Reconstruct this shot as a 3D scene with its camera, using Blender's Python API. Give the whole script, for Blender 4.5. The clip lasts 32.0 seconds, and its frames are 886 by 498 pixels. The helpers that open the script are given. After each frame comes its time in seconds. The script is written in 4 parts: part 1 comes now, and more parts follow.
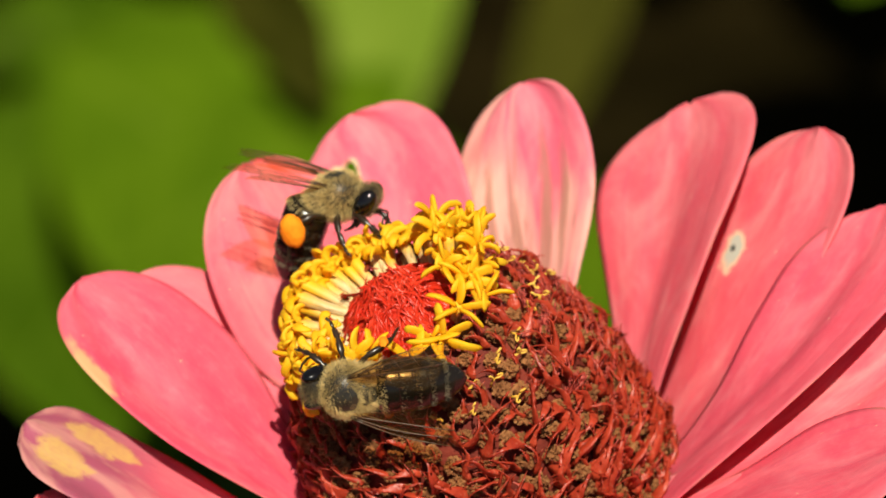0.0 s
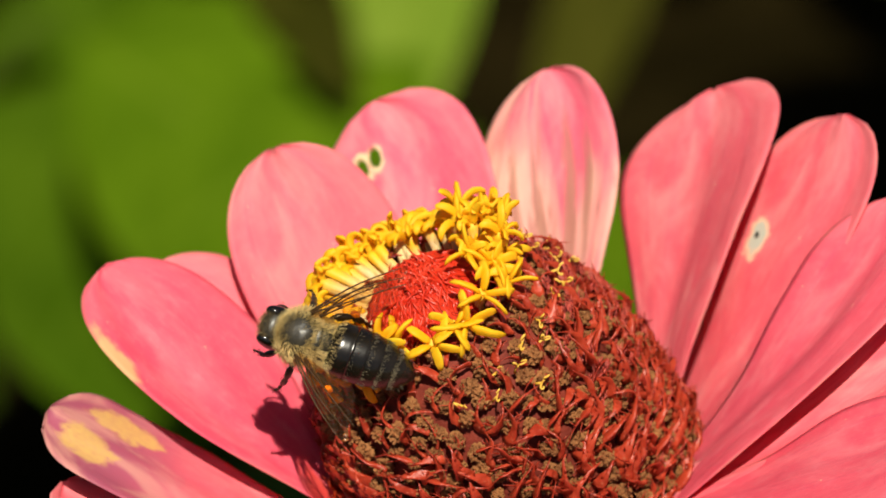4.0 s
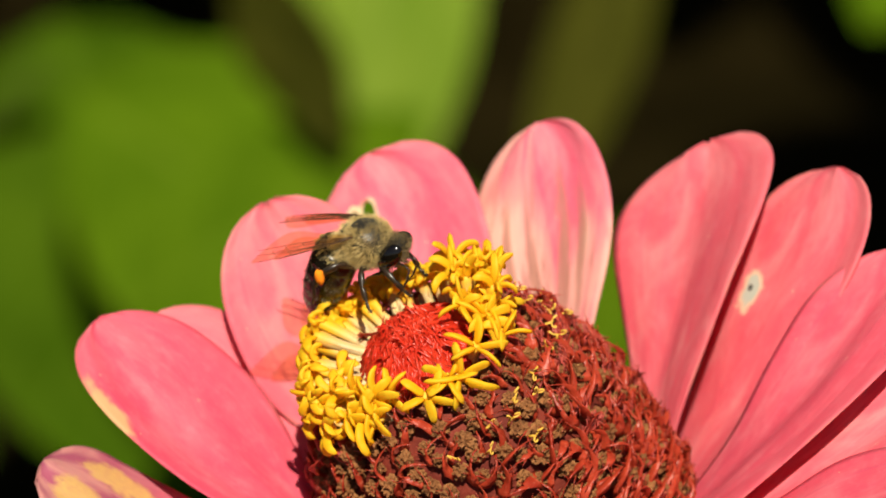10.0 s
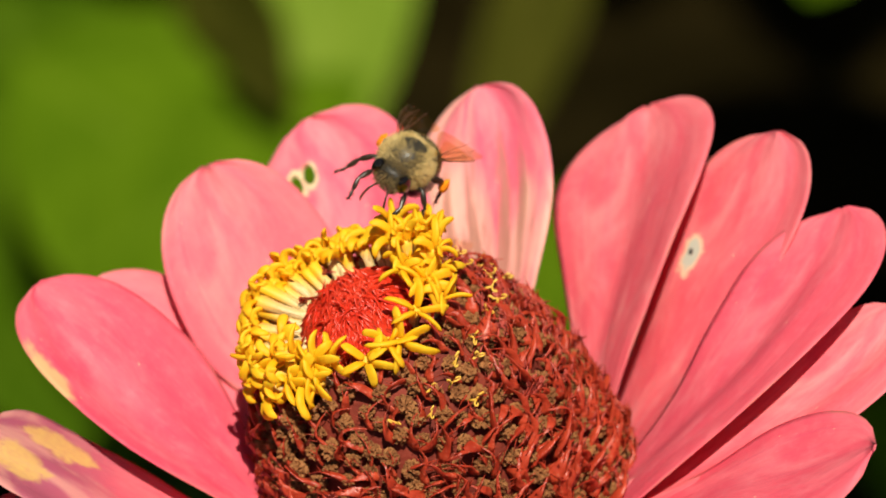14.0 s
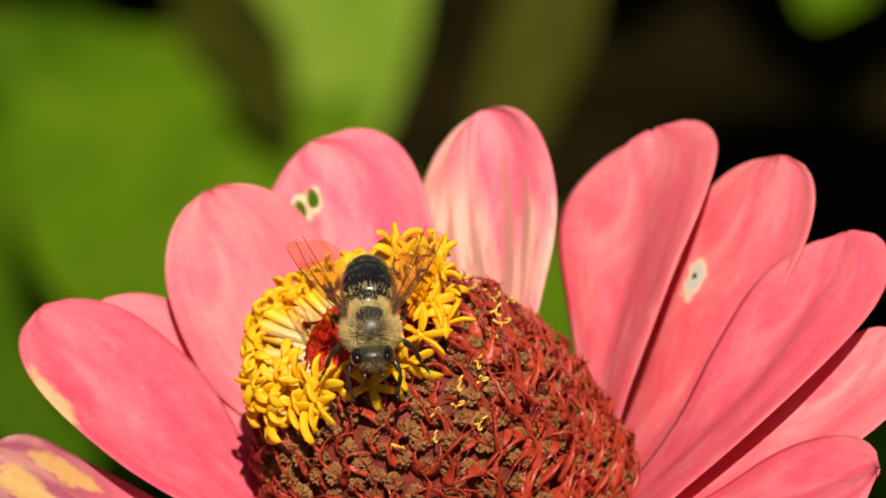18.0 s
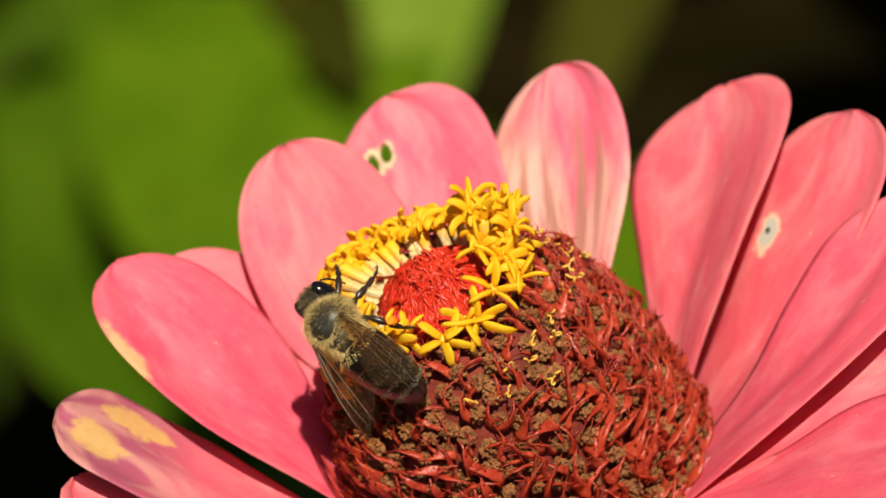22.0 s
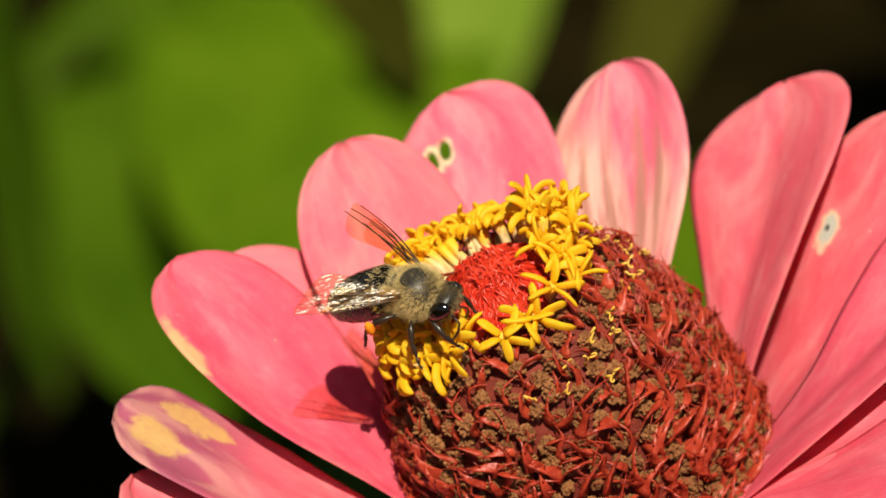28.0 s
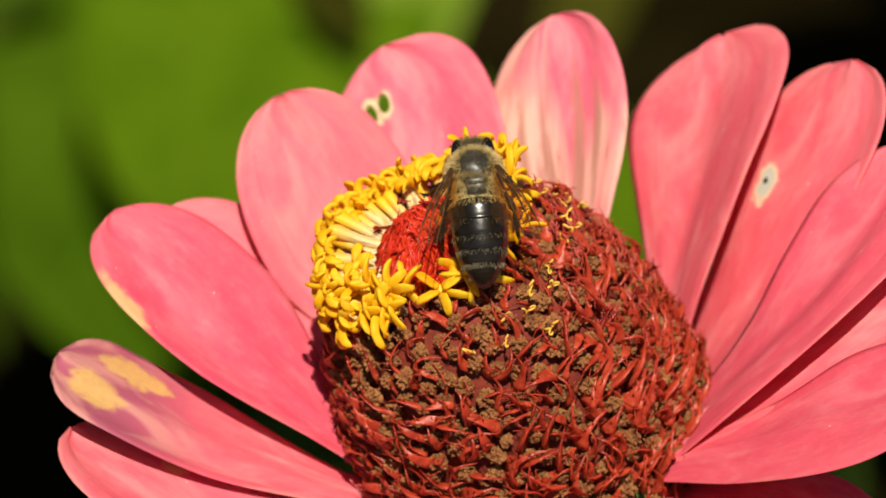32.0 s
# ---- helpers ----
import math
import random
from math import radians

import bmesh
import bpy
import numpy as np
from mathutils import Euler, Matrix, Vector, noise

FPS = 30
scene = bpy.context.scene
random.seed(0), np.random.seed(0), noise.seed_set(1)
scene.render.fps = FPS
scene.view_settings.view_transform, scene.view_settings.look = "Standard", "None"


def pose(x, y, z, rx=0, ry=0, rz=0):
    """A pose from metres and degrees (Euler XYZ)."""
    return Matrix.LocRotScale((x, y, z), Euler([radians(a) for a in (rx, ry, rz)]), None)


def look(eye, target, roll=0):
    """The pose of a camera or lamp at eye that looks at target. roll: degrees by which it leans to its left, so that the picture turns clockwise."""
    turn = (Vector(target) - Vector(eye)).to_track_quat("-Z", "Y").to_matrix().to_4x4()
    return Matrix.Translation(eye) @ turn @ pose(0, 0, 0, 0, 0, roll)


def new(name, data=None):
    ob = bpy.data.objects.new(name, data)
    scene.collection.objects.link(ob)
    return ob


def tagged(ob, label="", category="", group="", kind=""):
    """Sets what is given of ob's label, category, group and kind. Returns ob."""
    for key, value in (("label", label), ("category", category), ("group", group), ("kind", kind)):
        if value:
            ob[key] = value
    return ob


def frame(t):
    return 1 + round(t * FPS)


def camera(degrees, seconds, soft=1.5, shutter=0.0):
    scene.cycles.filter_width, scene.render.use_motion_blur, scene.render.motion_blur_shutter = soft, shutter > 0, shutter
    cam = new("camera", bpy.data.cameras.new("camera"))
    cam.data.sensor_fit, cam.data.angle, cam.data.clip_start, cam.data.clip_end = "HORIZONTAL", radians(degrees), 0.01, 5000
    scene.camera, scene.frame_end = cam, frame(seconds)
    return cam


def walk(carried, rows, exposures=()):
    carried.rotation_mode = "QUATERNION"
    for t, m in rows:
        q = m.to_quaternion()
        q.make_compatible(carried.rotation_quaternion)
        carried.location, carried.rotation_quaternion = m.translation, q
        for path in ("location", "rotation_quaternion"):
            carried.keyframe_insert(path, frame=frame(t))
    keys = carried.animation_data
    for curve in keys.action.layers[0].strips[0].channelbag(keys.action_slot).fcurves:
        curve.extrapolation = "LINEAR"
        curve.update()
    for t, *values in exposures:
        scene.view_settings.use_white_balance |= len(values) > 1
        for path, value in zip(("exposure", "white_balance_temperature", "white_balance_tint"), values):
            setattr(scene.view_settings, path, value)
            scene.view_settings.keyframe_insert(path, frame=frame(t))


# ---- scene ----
# Frame of the picture: right, up and towards the viewer, the view sloping down by PITCH.
PITCH, REACH, MM = 35.0, 0.46716, 0.001
RIGHT = Vector((1, 0, 0))
UP = Vector((0, math.sin(radians(PITCH)), math.cos(radians(PITCH))))
NEAR = Vector((0, -math.cos(radians(PITCH)), math.sin(radians(PITCH))))
HEAD = Vector((0, 0, 0.50))                       # centre of the flower head's base
MIDDLE = HEAD - MM * (3.708 * RIGHT - 17.875 * UP)  # point that the lens first looks at
EYE = MIDDLE + REACH * NEAR
cam = camera(8.0, 32.0, soft=1.7)
cam.data.dof.use_dof = True
cam.data.dof.focus_distance = 0.448
cam.data.dof.aperture_fstop = 44.0
# seconds, turn to the left, turn upwards (degrees): a hand-held lens
PAN = [
    (0, 0.000, 0.000), (0.5, 0.133, 0.133), (1, 0.170, 0.152), (1.5, 0.145, 0.099), (2, 0.104, 0.118),
    (2.5, 0.072, 0.119), (3, 0.107, 0.072), (3.5, 0.208, -0.138), (5.5, 0.226, 0.078), (6, 0.295, 0.138),
    (6.5, 0.269, 0.129), (7, 0.264, 0.094), (7.5, 0.220, 0.078), (8, 0.203, 0.078), (8.5, 0.242, 0.063),
    (9, 0.256, 0.142), (9.5, 0.199, 0.349), (10, 0.158, 0.356), (10.5, 0.112, 0.296), (11, 0.061, 0.218),
    (11.5, 0.002, 0.175), (12, -0.046, 0.005), (12.5, -0.231, 0.005), (13, -0.346, 0.027), (13.5, -0.331, 0.009),
    (14, -0.380, 0.031), (14.5, -0.415, 0.046), (16.5, -0.347, 0.206), (17, -0.342, 0.307), (17.5, -0.361, 0.256),
    (18, -0.346, 0.250), (18.5, -0.313, 0.218), (19, -0.266, 0.250), (19.5, -0.158, 0.204), (20, -0.022, 0.101),
    (20.5, 0.102, 0.005), (21, 0.254, -0.118), (21.5, 0.280, -0.170), (22, 0.315, -0.160), (22.5, 0.351, -0.191),
    (23, 0.482, -0.285), (23.5, 0.622, -0.339), (24, 0.664, -0.383), (24.5, 0.702, -0.390), (25, 0.683, -0.569),
    (25.5, 0.788, -0.492), (26, 0.829, -0.269), (26.5, 0.814, -0.191), (28.5, 0.857, -0.186), (29, 0.797, -0.254),
    (29.5, 0.659, -0.353), (30, 0.446, -0.509), (30.5, 0.382, -0.501), (31, 0.369, -0.555), (31.5, 0.326, -0.642),
    (32, 0.295, -0.612),
]
BASE = Matrix.Translation(EYE) @ pose(0, 0, 0, 90 - PITCH, 0, 0)
walk(cam, [(t, BASE @ pose(0, 0, 0, 0, yaw, 0) @ pose(0, 0, 0, pitch, 0, 0)) for t, yaw, pitch in PAN],
     exposures=[(0, 0.1), (32, 0.1)])

# ---- light ----
SUN = (0.04 * RIGHT + 0.45 * UP + 0.885 * NEAR).normalized()   # towards the sun
sun = new("sun", bpy.data.lights.new("sun", "SUN"))
sun.data.energy, sun.data.angle, sun.data.color = 5.9, radians(0.6), (1.0, 0.935, 0.77)
sun.matrix_world = look(Vector((0.6, -0.6, 2.0)), Vector((0.6, -0.6, 2.0)) - SUN)
world = bpy.data.worlds.new("world")
scene.world = world
world.use_nodes = True
sky = world.node_tree.nodes.new("ShaderNodeTexSky")
sky.sky_type, sky.sun_disc = "NISHITA", False
sky.sun_elevation = math.asin(SUN.z)
sky.sun_rotation = math.atan2(SUN.x, SUN.y)
world.node_tree.links.new(sky.outputs[0], world.node_tree.nodes["Background"].inputs[0])
world.node_tree.nodes["Background"].inputs[1].default_value = 0.042


# ---- materials ----
class Nodes:
    """Short hand for one node material."""

    def __init__(self, name, rough=0.5, spec=0.5):
        self.mat = bpy.data.materials.new(name)
        self.mat.use_nodes = True
        self.t = self.mat.node_tree
        self.b = self.t.nodes["Principled BSDF"]
        self.b.inputs["Roughness"].default_value = rough
        self.b.inputs["Specular IOR Level"].default_value = spec
        self.out = self.t.nodes["Material Output"]

    def n(self, kind):
        return self.t.nodes.new("ShaderNode" + kind)

    def put(self, value, socket):
        if hasattr(value, "links"):
            self.t.links.new(value, socket)
        else:
            socket.default_value = value

    def coord(self, which="Object", scale=(1, 1, 1)):
        c, m = self.n("TexCoord"), self.n("Mapping")
        self.put(c.outputs[which], m.inputs[0])
        m.inputs["Scale"].default_value = scale
        return m.outputs[0]

    def noise(self, vec, scale, detail=4.0, rough=0.55, distort=0.0):
        x = self.n("TexNoise")
        self.put(vec, x.inputs["Vector"])
        for k, v in (("Scale", scale), ("Detail", detail), ("Roughness", rough), ("Distortion", distort)):
            x.inputs[k].default_value = v
        return x.outputs["Fac"]

    def ramp(self, fac, a, b):
        m = self.n("MapRange")
        m.interpolation_type = "SMOOTHSTEP"
        self.put(fac, m.inputs[0])
        m.inputs[1].default_value, m.inputs[2].default_value = a, b
        return m.outputs[0]

    def mix(self, fac, a, b):
        m = self.n("Mix")
        m.data_type = "RGBA"
        self.put(fac, m.inputs[0])
        for v, s in ((a, m.inputs[6]), (b, m.inputs[7])):
            self.put(v if hasattr(v, "links") else (*v, 1), s)
        return m.outputs[2]

    def math(self, op, a, b=0.0):
        m = self.n("Math")
        m.operation = op
        self.put(a, m.inputs[0]), self.put(b, m.inputs[1])
        return m.outputs[0]

    def random(self):
        return self.n("ObjectInfo").outputs["Random"]

    def bump(self, height, strength=0.3, dist=0.0002):
        x = self.n("Bump")
        x.inputs["Strength"].default_value, x.inputs["Distance"].default_value = strength, dist
        self.put(height, x.inputs["Height"])
        self.put(x.outputs[0], self.b.inputs["Normal"])

    def colour(self, c):
        self.put(c if hasattr(c, "links") else (*c, 1), self.b.inputs["Base Color"])

    def thin(self, amount, c):
        """Light that shines through, as in a leaf."""
        tr, mx = self.n("BsdfTranslucent"), self.n("MixShader")
        self.put(c if hasattr(c, "links") else (*c, 1), tr.inputs[0])
        mx.inputs[0].default_value = amount
        self.put(self.b.outputs[0], mx.inputs[1]), self.put(tr.outputs[0], mx.inputs[2])
        self.put(mx.outputs[0], self.out.inputs[0])
        return mx.outputs[0]


def petal_material(name, base=(0.82, 0.118, 0.160), pale=(0.88, 0.262, 0.272), streak=(0.62, 0.05, 0.14), extra=None):
    """Pink ray petal: veins along its length, pale washes, worn rim. UV: x across, y along."""
    m = Nodes(name, 0.55, 0.25)
    uv = m.coord("UV")
    veins = m.noise(m.coord("UV", (15, 2.2, 1)), 1.0, 5, 0.6, 0.7)
    broad = m.noise(m.coord("UV", (3.2, 2.4, 1)), 1.0, 4, 0.55, 1.0)
    fine = m.noise(m.coord("UV", (60, 40, 1)), 1.0, 3)
    c = m.mix(m.ramp(broad, 0.35, 0.72), base, pale)
    c = m.mix(m.math("MULTIPLY", m.ramp(veins, 0.50, 0.75), 0.24), c, streak)
    c = m.mix(m.math("MULTIPLY", m.ramp(fine, 0.6, 0.8), 0.18), c, (0.95, 0.45, 0.45))
    mottle = m.noise(m.coord("UV", (11, 16, 1)), 1.0, 5, 0.65)
    c = m.mix(m.math("MULTIPLY", m.ramp(mottle, 0.45, 0.75), 0.18), c, (0.92, 0.32, 0.36))
    c = m.mix(m.math("MULTIPLY", m.ramp(mottle, 0.42, 0.25), 0.25), c, (0.66, 0.04, 0.12))
    cells = m.n("TexVoronoi")
    m.put(m.coord("UV", (13, 26, 1)), cells.inputs["Vector"])
    cells.inputs["Scale"].default_value = 1.0
    specks = m.math("MULTIPLY", m.math("LESS_THAN", cells.outputs["Distance"], m.math("MULTIPLY", cells.outputs["Color"], 0.17)), m.math("GREATER_THAN", m.noise(m.coord("UV", (4, 5, 1)), 1.0, 2), 0.62))
    c = m.mix(m.math("MULTIPLY", specks, 0.55), c, (0.90, 0.55, 0.36))
    sep = m.n("SeparateXYZ")
    m.put(uv, sep.inputs[0])
    rim = m.math("MULTIPLY", m.ramp(m.math("ABSOLUTE", m.math("SUBTRACT", sep.outputs[0], 0.5)), 0.47, 0.5), m.ramp(broad, 0.45, 0.7))
    c = m.mix(m.math("MULTIPLY", rim, 0.6), c, (0.42, 0.22, 0.08))
    if extra:
        c = extra(m, uv, sep, c, veins, broad)
    m.colour(c)
    m.bump(m.math("ADD", m.math("MULTIPLY", veins, 1.2), m.math("ADD", m.math("MULTIPLY", fine, 0.3), mottle)), 0.26, 0.00025)
    shade = m.thin(0.22, c)
    return m, shade, sep


def spot(m, sep, x, y, rx, ry, soft=0.25, wobble=None):
    """1 inside an ellipse of the petal, 0 outside."""
    dx = m.math("DIVIDE", m.math("SUBTRACT", sep.outputs[0], x), rx)
    dy = m.math("DIVIDE", m.math("SUBTRACT", sep.outputs[1], y), ry)
    d = m.math("SQRT", m.math("ADD", m.math("MULTIPLY", dx, dx), m.math("MULTIPLY", dy, dy)))
    if wobble is not None:
        d = m.math("ADD", d, m.math("MULTIPLY", m.math("SUBTRACT", wobble, 0.5), 1.8))
    return m.math("SUBTRACT", 1.0, m.ramp(d, 1 - soft, 1 + soft))


def faded(m, uv, sep, c, veins, broad):
    """Bleached to cream from the foot and along one side, with brown dried veins."""
    w = m.noise(m.coord("UV", (6, 1.3, 1)), 1.0, 4, 0.55, 0.5)
    foot = m.math("MULTIPLY", m.ramp(m.math("SUBTRACT", 1.0, sep.outputs[1]), 0.12, 0.62), 0.28)
    flank = m.math("MULTIPLY", m.ramp(sep.outputs[0], 0.42, 0.85), 0.22)
    f = m.ramp(m.math("ADD", m.math("ADD", w, foot), flank), 0.54, 0.84)
    c = m.mix(m.math("MULTIPLY", f, 0.72), c, (0.86, 0.50, 0.38))
    pale = m.noise(m.coord("UV", (12, 2.5, 1)), 1.0, 3)
    c = m.mix(m.math("MULTIPLY", m.math("MULTIPLY", m.ramp(pale, 0.5, 0.7), f), 0.4), c, (0.90, 0.60, 0.45))
    w = m.noise(m.coord("UV", (8, 1.3, 1)), 1.2, 5, 0.62, 1.1)
    brown = m.math("MULTIPLY", m.ramp(w, 0.50, 0.62), m.ramp(m.math("SUBTRACT", 1.0, sep.outputs[1]), 0.10, 0.35))
    c = m.mix(m.math("MULTIPLY", brown, 0.75), c, (0.46, 0.19, 0.16))
    w = m.noise(m.coord("UV", (16, 5, 1)), 1.0, 4, 0.6, 0.6)
    for x, y, rx, ry in ((0.36, 0.42, 0.045, 0.30), (0.22, 0.52, 0.03, 0.20), (0.58, 0.34, 0.035, 0.24), (0.74, 0.55, 0.025, 0.18)):
        c = m.mix(m.math("MULTIPLY", spot(m, sep, x, y, rx, ry, 0.5, w), 0.75), c, (0.42, 0.19, 0.13))
    return c


def blotched(m, uv, sep, c, veins, broad):
    w = m.noise(m.coord("UV", (7, 11, 1)), 1.0, 4, 0.6, 0.4)
    mott = m.noise(m.coord("UV", (30, 45, 1)), 1.0, 4)
    purple = m.math("MULTIPLY", m.ramp(sep.outputs[1], 0.40, 0.80), 0.85)
    c = m.mix(purple, c, (0.34, 0.085, 0.145))
    c = m.mix(m.math("MULTIPLY", m.ramp(sep.outputs[1], 0.45, 0.8), m.math("MULTIPLY", m.ramp(broad, 0.45, 0.6), 0.6)), c, (0.75, 0.36, 0.28))
    for x, y, rx, ry in ((0.24, 0.79, 0.12, 0.10), (0.64, 0.87, 0.14, 0.08)):
        c = m.mix(m.math("MULTIPLY", spot(m, sep, x, y, rx, ry, 0.22, w), m.math("ADD", 0.55, m.math("MULTIPLY", mott, 0.6))), c, (0.68, 0.41, 0.13))
    return c


def edged(m, uv, sep, c, veins, broad):
    w = m.noise(m.coord("UV", (8, 10, 1)), 1.0, 4, 0.6)
    return m.mix(m.math("MULTIPLY", spot(m, sep, 0.98, 0.76, 0.09, 0.09, 0.3, w), 0.85), c, (0.75, 0.45, 0.20))


def low_blotched(m, uv, sep, c, veins, broad):
    w = m.noise(m.coord("UV", (8, 12, 1)), 1.0, 4, 0.6)
    c = m.mix(m.math("MULTIPLY", m.ramp(m.math("SUBTRACT", 1.0, sep.outputs[0]), 0.45, 0.85), 0.55), c, (0.42, 0.16, 0.24))
    return m.mix(m.math("MULTIPLY", spot(m, sep, 0.28, 0.70, 0.10, 0.05, 0.2, w), 0.8), c, (0.75, 0.48, 0.20))


def eaten(m, uv, sep, c, veins, broad):
    """Pale scar with a grey heart."""
    w = m.noise(m.coord("UV", (10, 14, 1)), 1.0, 3)
    c = m.mix(spot(m, sep, SCAR[0], SCAR[1], 0.088, 0.064, 0.15, w), c, (0.85, 0.62, 0.42))
    c = m.mix(spot(m, sep, SCAR[0], SCAR[1], 0.055, 0.046, 0.2, w), c, (0.55, 0.62, 0.52))
    return m.mix(spot(m, sep, SCAR[0] + 0.01, SCAR[1] + 0.008, 0.018, 0.010, 0.3), c, (0.02, 0.02, 0.02))


SCAR = (0.74, 0.59)
HOLES = ((0.745, 0.805), (0.645, 0.825))


def rims(m, uv, sep, c, veins, broad):
    w = m.noise(m.coord("UV", (10, 14, 1)), 1.0, 3)
    for x, y in HOLES:
        c = m.mix(spot(m, sep, x, y, 0.060, 0.046, 0.2, w), c, (0.80, 0.60, 0.36))
    return c


PINK = petal_material("pink_petal")[0].mat
PINK_DEEP = petal_material("deep_pink_petal", (0.79, 0.092, 0.142), (0.86, 0.185, 0.222))[0].mat
PINK_SOFT = petal_material("soft_pink_petal", (0.85, 0.145, 0.195), (0.89, 0.265, 0.275))[0].mat
PINK_FADED = petal_material("faded_petal", (0.82, 0.12, 0.20), (0.90, 0.30, 0.33), extra=faded)[0].mat
PINK_BLOTCHED = petal_material("blotched_petal", extra=blotched)[0].mat
PINK_LOW = petal_material("low_blotched_petal", extra=low_blotched)[0].mat
PINK_EDGED = petal_material("edge_stained_petal", (0.76, 0.080, 0.138), (0.84, 0.155, 0.20), extra=edged)[0].mat
PINK_SCARRED = petal_material("scarred_petal", extra=eaten)[0].mat
_m, _shade, _sep = petal_material("holed_petal", (0.83, 0.105, 0.18), (0.89, 0.28, 0.305), extra=rims)
_gone = _m.math("MAXIMUM", spot(_m, _sep, HOLES[0][0], HOLES[0][1], 0.042, 0.036, 0.1), spot(_m, _sep, HOLES[1][0], HOLES[1][1], 0.042, 0.036, 0.1))
_mx = _m.n("MixShader")
_m.put(_gone, _mx.inputs[0]), _m.put(_shade, _mx.inputs[1]), _m.put(_m.n("BsdfTransparent").outputs[0], _mx.inputs[2])
_m.put(_mx.outputs[0], _m.out.inputs[0])
PINK_HOLED = _m.mat


def plain(name, a, b, scale, rough=0.5, spec=0.4, bump=0.3, dist=0.0001, thin=0.0, dapple=0.35, third=None):
    """Two colours mixed by noise at two scales, shifted a little from piece to piece."""
    m = Nodes(name, rough, spec)
    v = m.coord("Object")
    big, small = m.noise(v, scale, 3), m.noise(v, scale * 6, 4)
    f = m.math("ADD", m.math("MULTIPLY", m.ramp(big, 0.35, 0.65), 0.65), m.math("MULTIPLY", small, 0.35))
    f = m.math("ADD", f, m.math("MULTIPLY", m.math("SUBTRACT", m.random(), 0.5), dapple))
    c = m.mix(m.math("MINIMUM", m.math("MAXIMUM", f, 0.0), 1.0), a, b)
    if third:
        c = m.mix(m.ramp(small, 0.6, 0.75), c, third)
    m.colour(c)
    m.bump(m.math("ADD", big, m.math("MULTIPLY", small, 0.5)), bump, dist)
    if thin:
        m.thin(thin, c)
    return m.mat


YELLOW = plain("golden_floret", (0.94, 0.52, 0.006), (0.96, 0.68, 0.03), 500, 0.5, 0.25, 0.3, thin=0.42)


def tube_material():
    """Pale at the foot, golden towards the lobes, with fine lengthwise streaks."""
    m = Nodes("pale_floret_tube", 0.5, 0.3)
    sep = m.n("SeparateXYZ")
    m.put(m.coord("Object"), sep.inputs[0])
    streaks = m.noise(m.coord("Object", (1, 1, 0.08)), 4200, 4)
    c = m.mix(m.ramp(streaks, 0.35, 0.65), (0.70, 0.50, 0.20), (0.84, 0.70, 0.42))
    c = m.mix(m.math("MULTIPLY", m.ramp(streaks, 0.52, 0.62), 0.75), c, (0.38, 0.22, 0.06))
    c = m.mix(m.ramp(m.math("ADD", sep.outputs[2], m.math("MULTIPLY", m.random(), 0.0022)), 0.0022, 0.0050), c, (0.92, 0.52, 0.02))
    m.colour(c)
    m.bump(streaks, 0.4, 0.0001)
    m.thin(0.2, c)
    return m.mat


TUBE = tube_material()
RED_TUFT = plain("scarlet_chaff", (0.70, 0.024, 0.008), (0.88, 0.075, 0.03), 400, 0.34, 0.5, 0.2, thin=0.4)
RED_HOOK = plain("dark_red_chaff", (0.33, 0.027, 0.011), (0.62, 0.074, 0.030), 420, 0.36, 0.5, 0.9, 0.0003, third=(0.66, 0.19, 0.11), thin=0.26)
PINK_FRINGE = plain("pink_chaff_fringe", (0.46, 0.04, 0.03), (0.74, 0.17, 0.13), 400, 0.5, 0.3, 0.2, thin=0.2)
BROWN = plain("withered_floret", (0.15, 0.052, 0.018), (0.35, 0.145, 0.05), 900, 0.8, 0.2, 1.0, 0.0003, third=(0.40, 0.21, 0.08))
CORE = plain("receptacle_flesh", (0.10, 0.014, 0.009), (0.21, 0.032, 0.018), 500, 0.7, 0.2, 0.6, 0.0003)
CURL = plain("curled_stigma", (0.62, 0.30, 0.02), (0.80, 0.52, 0.10), 600, 0.5, 0.3)
GREEN_BRACT = plain("green_bract", (0.06, 0.12, 0.02), (0.12, 0.20, 0.04), 120, 0.5, 0.3, thin=0.1)
STEM = plain("green_stem", (0.08, 0.13, 0.03), (0.16, 0.22, 0.06), 60, 0.6, 0.3)


def leaf_material(name, a, b, vein):
    m = Nodes(name, 0.8, 0.03)
    uv = m.coord("UV")
    sep = m.n("SeparateXYZ")
    m.put(uv, sep.inputs[0])
    blot = m.noise(m.coord("UV", (3, 4, 1)), 1.0, 4)
    c = m.mix(m.ramp(blot, 0.3, 0.7), a, b)
    side = m.math("ABSOLUTE", m.math("SUBTRACT", sep.outputs[0], 0.5))
    mid = m.math("SUBTRACT", 1.0, m.ramp(side, 0.008, 0.03))
    ribs = m.n("TexWave")
    ribs.wave_type, ribs.bands_direction = "BANDS", "Y"
    comb = m.n("CombineXYZ")
    m.put(m.math("SUBTRACT", sep.outputs[1], m.math("MULTIPLY", side, 0.5)), comb.inputs[1])
    m.put(comb.outputs[0], ribs.inputs[0])
    ribs.inputs["Scale"].default_value = 2.6
    f = m.math("MAXIMUM", mid, m.math("MULTIPLY", m.ramp(ribs.outputs["Fac"], 0.93, 1.0), 0.6))
    c = m.mix(m.math("MULTIPLY", f, 0.6), c, vein)
    m.colour(c)
    m.bump(m.math("ADD", f, blot), 0.4, 0.0012)
    m.thin(0.2, c)
    return m.mat


